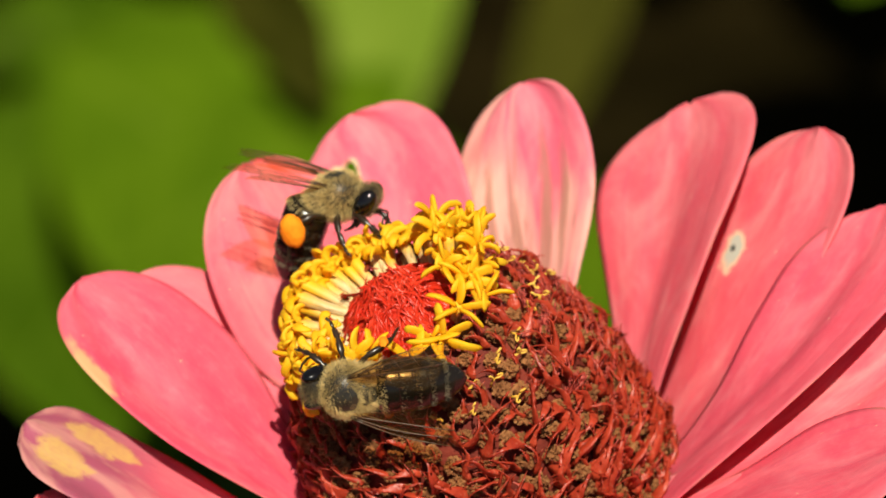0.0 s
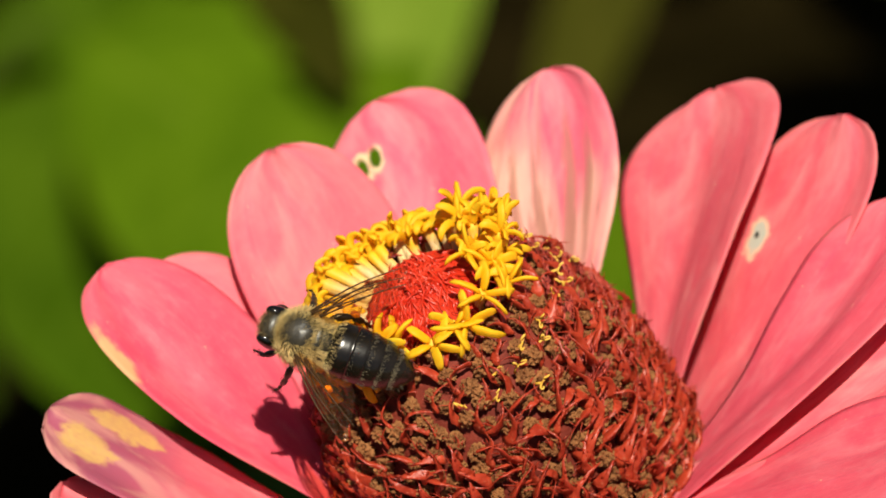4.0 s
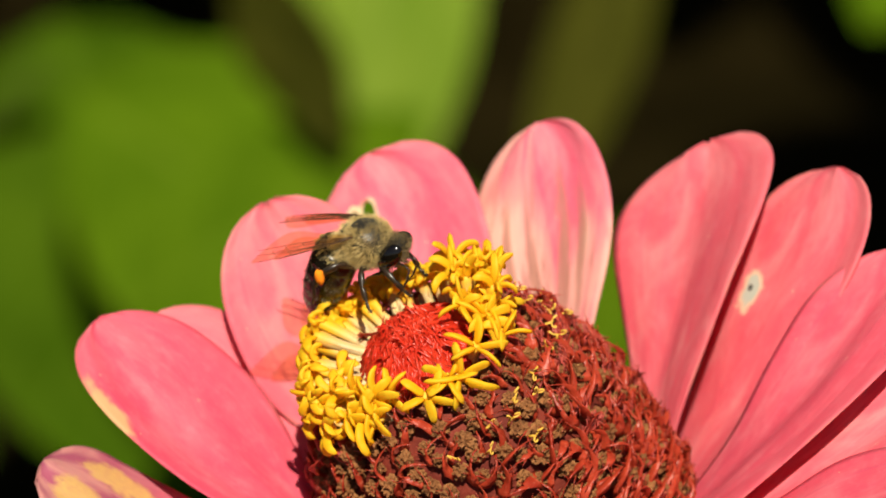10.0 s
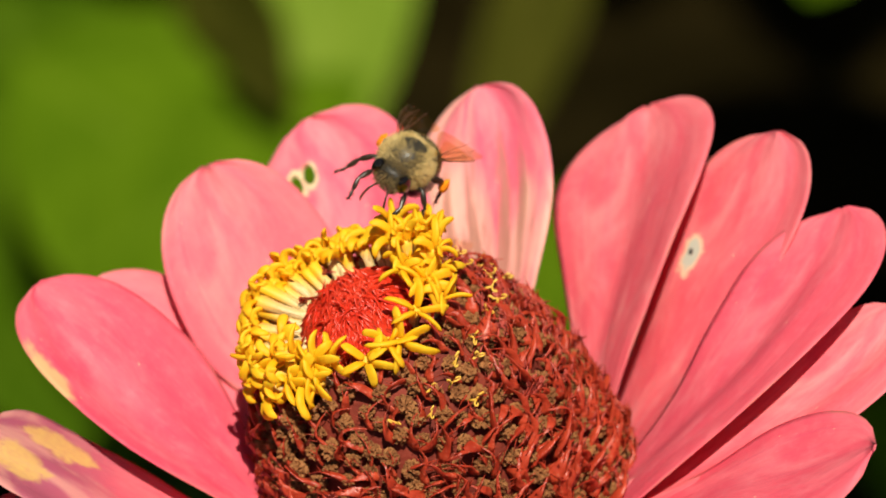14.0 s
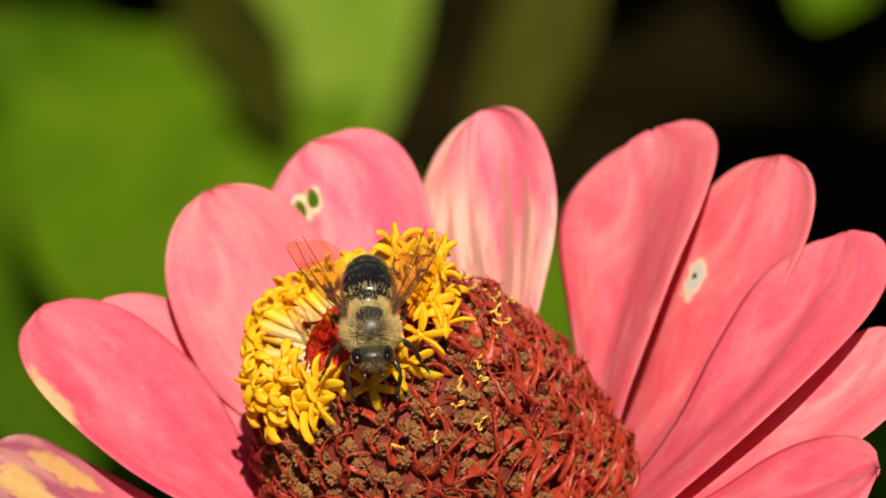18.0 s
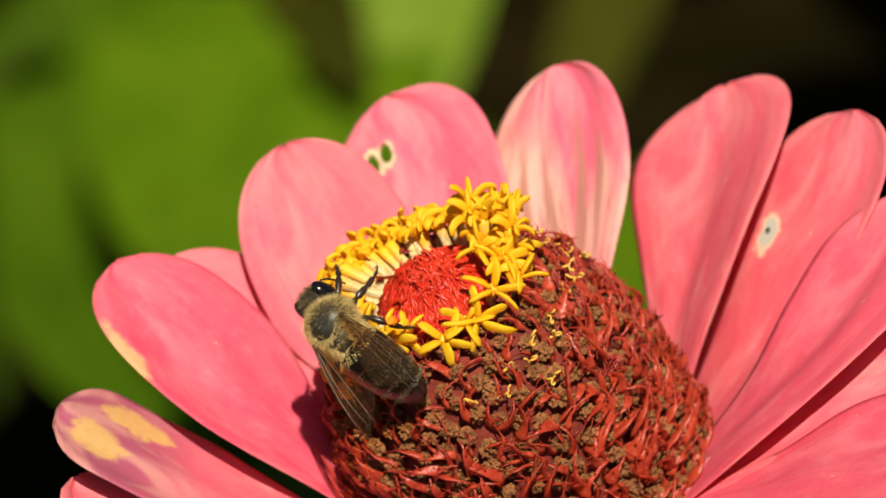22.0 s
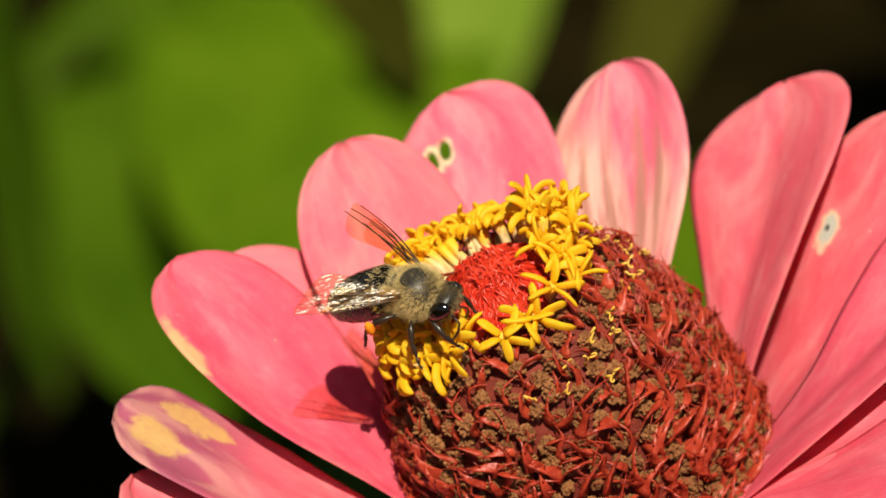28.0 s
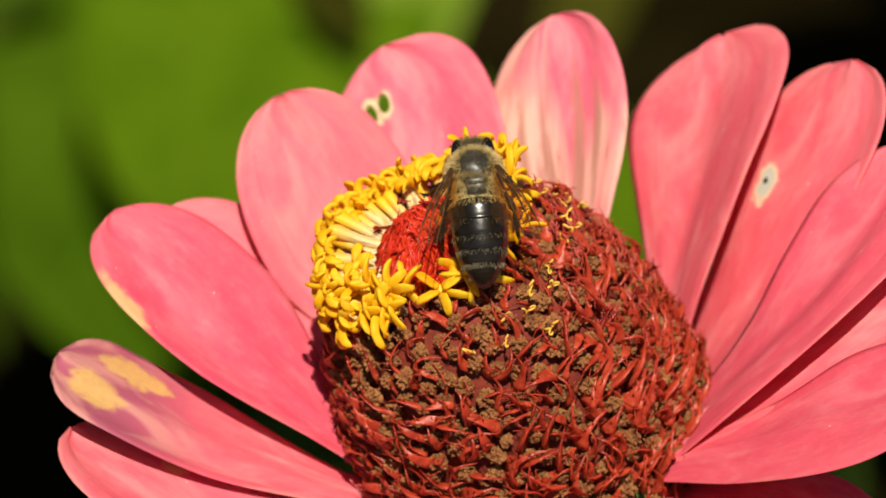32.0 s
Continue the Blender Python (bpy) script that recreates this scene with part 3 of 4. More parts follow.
# ---- scarlet tuft in the centre ----
def tuft():
    """Limp red chaff tips that lie inwards over one another."""
    rng = random.Random(7)
    s = Shape()
    for k in range(2600):
        r, a = 4.9 * math.sqrt(rng.random()), rng.uniform(0, 6.283)
        foot = Vector((r * math.cos(a) + CROWN, r * math.sin(a), dome_top(r) + 0.15 + 0.75 * (1 - (r / 4.9) ** 2)))
        lean = 0.3 + 0.30 * r
        go = Vector((-math.cos(a) * lean, -math.sin(a) * lean, 0.9)) + Vector((rng.uniform(-0.7, 0.7), rng.uniform(-0.7, 0.7), rng.uniform(-0.3, 0.2)))
        go.normalize()
        length = rng.uniform(1.1, 2.4)
        swirl = Vector((-math.sin(a), math.cos(a), 0)) * rng.uniform(-0.9, 1.1)
        pts = [foot + go * length * t + swirl * t * t * 0.8 - Vector((0, 0, 0.55 * t * t)) for t in (0, 0.35, 0.7, 1)]
        s.add(tube(pts, [0.16, 0.17, 0.11, 0.015], 5, 0.4))
    tagged(part("tuft", s, RED_TUFT, zinnia, "bright red chaffy tuft"), kind="stuff")


tuft()


# ---- withered florets and hooked chaff on the cone ----
def chaff(seed):
    """A glossy folded sheath that tapers into a curved claw."""
    rng = random.Random(seed)
    turn = rng.choice((-1, 1)) * rng.uniform(0.3, 1.3)
    pts, rad = [], []
    reach = rng.uniform(0.75, 1.2)
    for i in range(11):
        t = i / 10
        pts.append((turn * 1.5 * t * t + 0.10 * math.sin(seed * 2 + 5 * t), -1.0 + 2.6 * t - 0.7 * t * t, 0.05 + reach * 1.15 * math.sin(t * 2.3) * (1 - 0.2 * t)))
        rad.append((0.44 * (1 - t) ** 1.5 + 0.045) * (1 + 0.20 * math.sin(seed + 7 * t)))
    s = tube(pts, rad, 9, 0.38)
    for i, (x, y, z) in enumerate(s.v):                  # creased skin
        d = Vector((x * 2.1 + seed, y * 1.2, z * 2.1))
        s.v[i] = (x + 0.13 * noise.noise(d), y + 0.06 * noise.noise(d * 3), z + 0.13 * noise.noise(d + Vector((9, 0, 0))))
    for k in range(4):
        t0, x = Vector(pts[3 + k]), rng.uniform(-1, 1)
        s.add(tube([t0 + Vector((0.2 * x, 0, 0)), t0 + Vector((0.45 * x, 0.25, 0.16)), t0 + Vector((0.75 * x, 0.45, 0.30))], [0.06, 0.04, 0.010], 3))
    return s


def fringed(seed):
    """An upright scale with a comb of pink bristles along its edge."""
    rng = random.Random(seed + 50)
    s = tube([(0, -0.3, 0), (0.05, 0.1, 0.7), (0.1, 0.4, 1.2), (0.15, 0.7, 1.5)], [0.5, 0.45, 0.28, 0.06], 8, 0.35)
    for k in range(30):
        t = k / 29
        foot = Vector((rng.uniform(-0.35, 0.4), -0.2 + 0.8 * t, 0.2 + 1.2 * t))
        go = Vector((rng.uniform(-0.7, 0.7), 0.35 + 0.4 * t, 0.75))
        s.add(tube([foot, foot + go * 0.5, foot + go * rng.uniform(0.8, 1.1) + Vector((0, 0.15, 0))], [0.06, 0.045, 0.010], 3))
    return s


def withered(seed):
    """A crumbly knot of dead floret lobes, one lumpy skin."""
    s = blob(0.95, 0.95, 0.9, 26, 17, 0.0, 0, (0, 0, 0.45))
    for i, (x, y, z) in enumerate(s.v):
        d = Vector((x, y, z - 0.45)) + Vector((seed * 3.3, seed * 1.7, 0))
        lump = noise.voronoi(d * 2.3)[0][0]
        g = 1.12 + 0.30 * noise.noise(d * 1.6) - 0.85 * lump * lump - 0.12 + 0.22 * noise.noise(d * 7.5)
        s.v[i] = (x * g, y * g, 0.45 + (z - 0.45) * g)
    return s


CHAFF = [chaff(k) for k in range(8)]
WITHERED = [withered(k) for k in range(10)]


def cone_cover():
    """Phyllotaxis over the cone; the rear joins into one piece."""
    rng = random.Random(21)
    hooks = [s.mesh("chaff_scale", RED_HOOK) for s in CHAFF]
    knots = [s.mesh("withered_floret", BROWN, False) for s in WITHERED]
    rear_hooks, rear_knots = Shape(), Shape()
    spots, h, k = [], 19.2, 0
    golden = math.pi * (3 - math.sqrt(5))
    while h > -8.2:
        spots.append((h, k * golden))
        slope = (dome(h - 0.05) - dome(h + 0.05)) / 0.1
        h -= 2.6 / (2 * math.pi * dome(h) * math.sqrt(1 + slope * slope))
        k += 1
    ahead = sorted(spots, key=lambda q: -math.cos(q[1] - radians(-70)) * dome(q[0]) * (1 if q[0] > 0 else 0.6))
    ahead = set(ahead[:270])                         # those towards the viewer
    for h, phi in spots:
        front = (h, phi) in ahead
        phi += rng.uniform(-0.05, 0.05)
        steep = (dome(h - 0.05) - dome(h + 0.05)) / 0.1
        f = 1 / math.sqrt(1 + steep * steep)           # a step along the slope, in height
        hh = h + rng.uniform(-0.2, 0.2) * f
        m1 = on_dome(hh, phi, -0.05) @ pose(0, 0, 0, 0, 0, rng.uniform(-60, 60)) @ Matrix.Scale(rng.uniform(1.05, 1.5), 4)
        m2 = on_dome(hh - 0.9 * f, phi + 0.95 / max(dome(hh), 4), -0.12) @ pose(0, 0, 0, 0, 0, rng.uniform(0, 360)) @ Matrix.Scale(rng.uniform(0.62, 0.90), 4)
        i, j = rng.randrange(8), rng.randrange(10)
        crumbly = h > 13.5 and math.cos(phi - radians(-110)) > 0.3    # knots crowd out the chaff here
        if crumbly:
            m1 = m1 @ Matrix.Scale(0.80, 4)
            m2 = m2 @ mm(0, 0, 0.1) @ Matrix.Scale(1.06, 4)
        if front:
            part("chaff_scale", hooks[i], RED_HOOK, zinnia, at=m1)
            part("withered_floret", knots[j], BROWN, zinnia, at=m2)
            for _ in range(0 if crumbly else rng.choice((0, 1, 1))):
                extra = on_dome(hh + 0.5 * f, phi - 0.7 / max(dome(hh), 4), 0.1) @ pose(0, 0, 0, 0, 0, rng.uniform(-80, 80)) @ Matrix.Scale(rng.uniform(0.75, 1.1), 4)
                part("chaff_scale", hooks[(i + 3) % 8], RED_HOOK, zinnia, at=extra)
        else:
            big = Matrix.Diagonal((1 / MM, 1 / MM, 1 / MM, 1))
            small = Matrix.Diagonal((MM, MM, MM, 1))
            rear_hooks.add(CHAFF[i], big @ m1 @ small)
            rear_knots.add(WITHERED[j], big @ m2 @ small)
    tagged(part("rear_chaff", rear_hooks, RED_HOOK, zinnia), kind="stuff")
    tagged(part("rear_withered_floret", rear_knots, BROWN, zinnia, smooth=False), kind="stuff")
    combs = [fringed(k).mesh("fringed_scale", PINK_FRINGE) for k in range(5)]
    for k in range(230):
        phi, hh = radians(rng.uniform(-50, 68)), rng.uniform(0.5, 16.5)
        at = on_dome(hh, phi, -0.4) @ pose(0, 0, 0, 0, 0, rng.uniform(-50, 50)) @ Matrix.Scale(rng.uniform(0.75, 1.1), 4)
        part("fringed_scale", combs[k % 5], PINK_FRINGE, zinnia, at=at @ Matrix.Scale(0.85, 4))


def curled(seed):
    """A stigma pair rolled into small rings."""
    rng = random.Random(seed)
    s = tube([(0, 0, 0), (0.1, 0, 0.7), (0.05, 0, 1.3)], [0.16, 0.15, 0.14], 5)
    for sign in (-1, 1):
        pts = []
        for i in range(12):
            t = i / 11
            a = t * rng.uniform(4.6, 5.0)
            r = 0.55 - 0.28 * t
            pts.append((sign * (0.1 + 0.55 * math.sin(a * 0.5) + r * math.sin(a) * 0.6), 0.25 * t * sign, 1.3 + r * (1 - math.cos(a)) * 0.7))
        s.add(tube(pts, [0.115] * 9 + [0.11, 0.10, 0.08], 5))
    return s


def stigmas():
    rng = random.Random(5)
    kinds = [curled(k).mesh("curled_stigma", CURL) for k in range(5)]
    for phi, h in ((44, 16.2), (34, 15.0), (26, 16.4), (18, 15.6), (10, 16.6), (4, 15.0), (-4, 16.2), (-12, 15.2), (-22, 16.4), (30, 13.6), (14, 14.0),
                   (-62, 16.6), (-70, 15.8), (-78, 16.4), (-86, 15.2), (-66, 14.6), (-98, 15.6), (-54, 16.0), (-40, 16.8)):
        at = on_dome(h, radians(phi), 0.5) @ pose(0, 0, 0, rng.uniform(-40, 40), rng.uniform(-40, 40), rng.uniform(0, 360)) @ Matrix.Scale(rng.uniform(0.55, 0.80), 4)
        part("curled_stigma", rng.choice(kinds), CURL, zinnia, at=at)


stigmas()


# ---- plants behind ----
def leaf_shape(length, width, fold=0.18, droop=0.25, seed=0, blunt=0.8):
    """A leaf blade from the origin along y, z its upper face."""
    s = Shape()
    n, c = 26, 14
    for i in range(n + 1):
        t = i / n
        w = width / 2 * max(0.01, math.sin(math.pi * min(1, t ** blunt)) ** 0.75)
        for k in range(c + 1):
            u = 2 * k / c - 1
            z = fold * abs(u) * w - droop * length * t * t + 0.02 * width * math.sin(t * 14 + seed) * abs(u) + 0.012 * width * math.sin(u * 6 + t * 9)
            s.uv[len(s.v)] = ((u + 1) / 2, t)
            s.v.append((u * w, length * t, z))
    for i in range(n):
        for k in range(c):
            a = i * (c + 1) + k
            s.f.append((a, a + 1, a + c + 2, a + c + 1))
    return s


def seen(x, y, z):
    """A place by millimetres right of, above and nearer than the point first looked at."""
    return MIDDLE + MM * (x * RIGHT + y * UP + z * NEAR)


def blade(plant, material, base, tip, face, length_scale, width, seed, label="", **more):
    """A leaf of a plant, from base to tip, its upper side turned to face."""
    b, t = seen(*base), seen(*tip)
    y = (t - b).normalized()
    f = (face.x * RIGHT + face.y * UP + face.z * NEAR)
    z = (f - y * f.dot(y)).normalized()
    m = Matrix.Identity(4)
    for i, v in enumerate((y.cross(z), y, z)):
        m.col[i] = (*v, 0)
    m.col[3] = (*b, 1)
    sh = leaf_shape((t - b).length / MM * length_scale, width, seed=seed, **more)
    return part("leaf", sh, material, plant, label, at=plant.matrix_world.inverted() @ m)


def plant(name, foot, label):
    e = new(name)
    e.matrix_world = Matrix.Translation(foot)
    return tagged(e, label, "plant")


def stalk(owner, ends, radii, material, name="stalk"):
    inv = owner.matrix_world.inverted()
    pts = [(inv @ p) / MM for p in ends]
    return part(name, tube(pts, radii, 10), material, owner)


broad = plant("broad_leaf_plant", Vector((-0.15, 0.60, 0.0)), "leafy green garden plant with broad sunlit leaves")
blade(broad, LEAF, (-71.0, 36.0, -690), (18.2, -25.7, -682), Vector((0.15, 0.5, 1)), 1.0, 68.1, 1, "broad bright green leaf", droop=0.04, fold=0.08)
blade(broad, LEAF_SHADED, (-75.3, 50.7, -715), (-51, -44.2, -707), Vector((0.15, 0.5, 1)), 1.0, 71.7, 7, "broad bright green leaf", droop=0.04, fold=0.08)
blade(broad, LEAF, (-56.4, -3.8, -615), (-6.2, 30, -607), Vector((0.15, 0.5, 1)), 1.0, 31.8, 11, "broad bright green leaf", droop=0.04, fold=0.08)
blade(broad, LEAF_PALE, (-9.4, 83.8, -650), (-20.3, 2.1, -642), Vector((0.15, 0.5, 1)), 1.0, 34.5, 2, "pale green leaf", droop=0.04, fold=0.08)
blade(broad, LEAF_SHADED, (-101.9, 66.4, -660), (-87.9, -31.0, -652), Vector((-0.85, 0.02, 0.5)), 1.0, 30.2, 3, "bright green leaf", droop=0.04, fold=0.08)
blade(broad, LEAF, (18.3, -47.8, -700), (30.3, 11.6, -692), Vector((0.15, 0.5, 1)), 1.0, 27.1, 4, "shaded green leaf", droop=0.04, fold=0.08)
blade(broad, STALK_LEAF, (33.0, 69.5, -660), (12.0, 8.0, -652), Vector((0.3, 0.35, 0.9)), 1.0, 17.0, 8, "olive leaf with shade put into its colour", droop=0.04, fold=0.08)
blade(broad, LEAF, (81, 70.9, -620), (69.4, 43.9, -612), Vector((0.15, 0.5, 1)), 1.0, 22.3, 5, "", droop=0.04, fold=0.08)
blade(broad, LEAF, (103.3, -44.5, -620), (76.2, -25.1, -612), Vector((0.15, 0.5, 1)), 1.0, 27.1, 6, "", droop=0.04, fold=0.08)
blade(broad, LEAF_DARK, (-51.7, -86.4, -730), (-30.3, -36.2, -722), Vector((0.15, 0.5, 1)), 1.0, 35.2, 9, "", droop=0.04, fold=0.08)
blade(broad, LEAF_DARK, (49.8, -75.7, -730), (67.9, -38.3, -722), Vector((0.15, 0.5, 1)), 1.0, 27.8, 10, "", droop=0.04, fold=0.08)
# Added leaf: its dark underlit blade stands for the shaded gap between leaves.
blade(broad, STALK_LEAF, (-37.0, 54.3, -600), (-18.5, 22.5, -600), Vector((0.2, -0.93, 0.35)), 1.0, 20.5, 15, "drooping dark leaf added in place of a shaded gap", droop=0.02, fold=0.05)
stalk(broad, [Vector((-0.15, 0.60, 0.0)), Vector((-0.15, 0.62, 0.06)), seen(-77, 41, -692)], [3.5, 3.0, 1.8], STALK)
stalk(broad, [Vector((-0.15, 0.60, 0.0)), seen(-30, 60, -760), seen(-5, 80, -651)], [3.5, 3.0, 1.8], STALK)


def shade_shrub():
    """Taller foliage added out of view, its crown shading the soil behind the flower."""
    rng = random.Random(17)
    unseen_shrub = plant("unseen_shrub", Vector((0.35, 0.95, 0.0)), "unseen dense dark green foliage, added to shade the soil")
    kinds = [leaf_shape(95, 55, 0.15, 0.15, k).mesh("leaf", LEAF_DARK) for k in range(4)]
    inv = unseen_shrub.matrix_world.inverted()
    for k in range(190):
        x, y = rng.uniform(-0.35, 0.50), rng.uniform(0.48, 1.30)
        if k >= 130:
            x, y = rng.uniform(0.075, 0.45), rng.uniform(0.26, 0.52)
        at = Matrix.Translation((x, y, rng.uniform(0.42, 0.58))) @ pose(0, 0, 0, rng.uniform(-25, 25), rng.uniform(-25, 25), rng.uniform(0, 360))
        part("leaf", rng.choice(kinds), LEAF_DARK, unseen_shrub, at=inv @ at)
    for k in range(9):
        tip = Vector((rng.uniform(-0.25, 0.45), rng.uniform(0.5, 1.1), 0.5))
        foot = Vector((0.35, 0.95, 0.0))
        stalk(unseen_shrub, [foot, foot.lerp(tip, 0.35) + Vector((0.0, 0.12, 0.18)), tip], [6, 4, 1.5], STALK, "branch")


shade_shrub()


# ---- honey bees: x ahead, y to its left, z its back; millimetres from the middle of the thorax ----
def hairs(count, spot_of, length, rng, width=0.035, lean=0.5):
    """Short flat hairs; spot_of gives a place and the way out of the body."""
    s = Shape()
    for _ in range(count):
        p, out = spot_of(rng)
        go = (out + Vector((-lean, rng.uniform(-0.45, 0.45), rng.uniform(-0.3, 0.3)))).normalized()
        side = go.orthogonal().normalized()
        side.rotate(Matrix.Rotation(rng.uniform(0, 6.28), 3, go))
        tip = p + go * length * rng.uniform(0.6, 1.15) + Vector((-0.06, 0, 0))
        k = len(s.v)
        s.v += [tuple(p - side * width), tuple(p + side * width), tuple(tip)]
        s.f.append((k, k + 1, k + 2))
    return s


def on_blob(c, r, keep=None):
    def pick(rng):
        while True:
            d = Vector((rng.gauss(0, 1), rng.gauss(0, 1), rng.gauss(0, 1))).normalized()
            if keep is None or keep(d, rng):
                return Vector((c[0] + r[0] * d.x, c[1] + r[1] * d.y, c[2] + r[2] * d.z)), Vector((d.x / r[0], d.y / r[1], d.z / r[2])).normalized()
    return pick


def girth(x):
    """Half width of the abdomen at x millimetres behind its waist."""
    t = min(max(x / 6.65, 0), 1)
    front = (1 - (1 - min(1, t / 0.13)) ** 2.6) ** 0.5
    return 1.92 * front * max(0.0, 1 - t ** 3.2) ** 0.62 * (1 + 0.05 * math.sin(math.pi * t)) + 0.04


def plate(x0, x1, lift, rng):
    """One ring of the abdomen, slightly wider behind, lapping over the next."""
    s = Shape()
    n, m = 26, 7
    for i in range(m + 1):
        t = i / m
        x = x0 + (x1 - x0) * t
        g = girth(x) + lift * (0.3 + 0.7 * t) - (0.06 if i == m else 0)
        for k in range(n):
            a = 2 * math.pi * k / n
            s.v.append((-x, g * math.cos(a), 0.86 * g * math.sin(a) + 0.05))
    for i in range(m):
        for k in range(n):
            a, b = i * n + k, i * n + (k + 1) % n
            s.f.append((a, b, b + n, a + n))
    s.f.append(tuple(range(n)))
    s.f.append(tuple(range(m * n, m * n + n))[::-1])
    return s


def wing_blade(length, width, notch):
    """Thin membrane in the xy plane that reaches back and outwards from its hinge."""
    s = Shape()
    n = 18
    for lay in (0.012, -0.012):
        for i in range(n + 1):
            t = i / n
            lead = 0.16 * width * math.sin(math.pi * t ** 0.7)
            trail = -width * (math.sin(math.pi * min(1, t ** 1.25 * 0.93 + 0.03)) ** 0.8) * (1 - notch * 0.2 * math.sin(7 * t))
            for k in range(5):
                u = k / 4
                y = lead + (trail - lead) * u
                s.v.append((-length * t, y, lay + 0.10 * math.sin(u * 9 + t * 3) * t * 0.6 + 0.25 * math.sin(t * 2.6) * 0.5))
    h = (n + 1) * 5
    for i in range(n):
        for k in range(4):
            a = i * 5 + k
            s.f.append((a, a + 1, a + 6, a + 5))
            s.f.append((h + a, h + a + 5, h + a + 6, h + a + 1))
    return s


def wing_veins(length, width):
    s = Shape()
    for a, b, mid in ((0.13, 0.02, 0.16), (0.0, -0.35, 0.08), (-0.05, -0.62, -0.2)):
        pts = []
        for i in range(8):
            t = i / 7
            y = width * (a * (1 - t) * 0.4 + mid * math.sin(math.pi * t) * 0.9 + b * t * t)
            pts.append((-length * 0.95 * t, y, 0.125 * math.sin(t * 2.6) + 0.03))
        s.add(tube(pts, [0.075 - 0.006 * i for i in range(8)], 4, 0.5))
    for x, y0, y1 in ((0.45, 0.12, -0.35), (0.62, 0.10, -0.45), (0.75, 0.02, -0.40)):
        s.add(tube([(-length * x, width * y0, 0.12), (-length * (x + 0.05), width * y1, 0.12)], [0.03, 0.025], 4, 0.5))
    return s


def leg(points, thick):
    """Thigh, shin and foot, pinched at the joints, with bristles along the shin."""
    pts, rad = [], []
    size = (1.0, 1.0, 0.85, 0.5, 0.36, 0.24)
    for i in range(len(points) - 1):
        a, b = Vector(points[i]), Vector(points[i + 1])
        for t, g in ((0.0, 0.55), (0.25, 1.0), (0.7, 0.95)):
            pts.append(a.lerp(b, t)), rad.append(thick * size[i] * g)
    pts.append(Vector(points[-1])), rad.append(thick * 0.12)
    s = tube(pts, rad, 8, 0.8)
    rng = random.Random(len(points) * 7 + int(points[0][0] * 10))
    for _ in range(70):
        i = rng.randrange(3, len(pts) - 1)
        p = pts[i].lerp(pts[i + 1], rng.random())
        go = Vector((rng.gauss(0, 1), rng.gauss(0, 1), rng.gauss(0, 1))).normalized()
        s.add(tube([p, p + go * (rad[i] + 0.22)], [0.022, 0.006], 3))
    return s


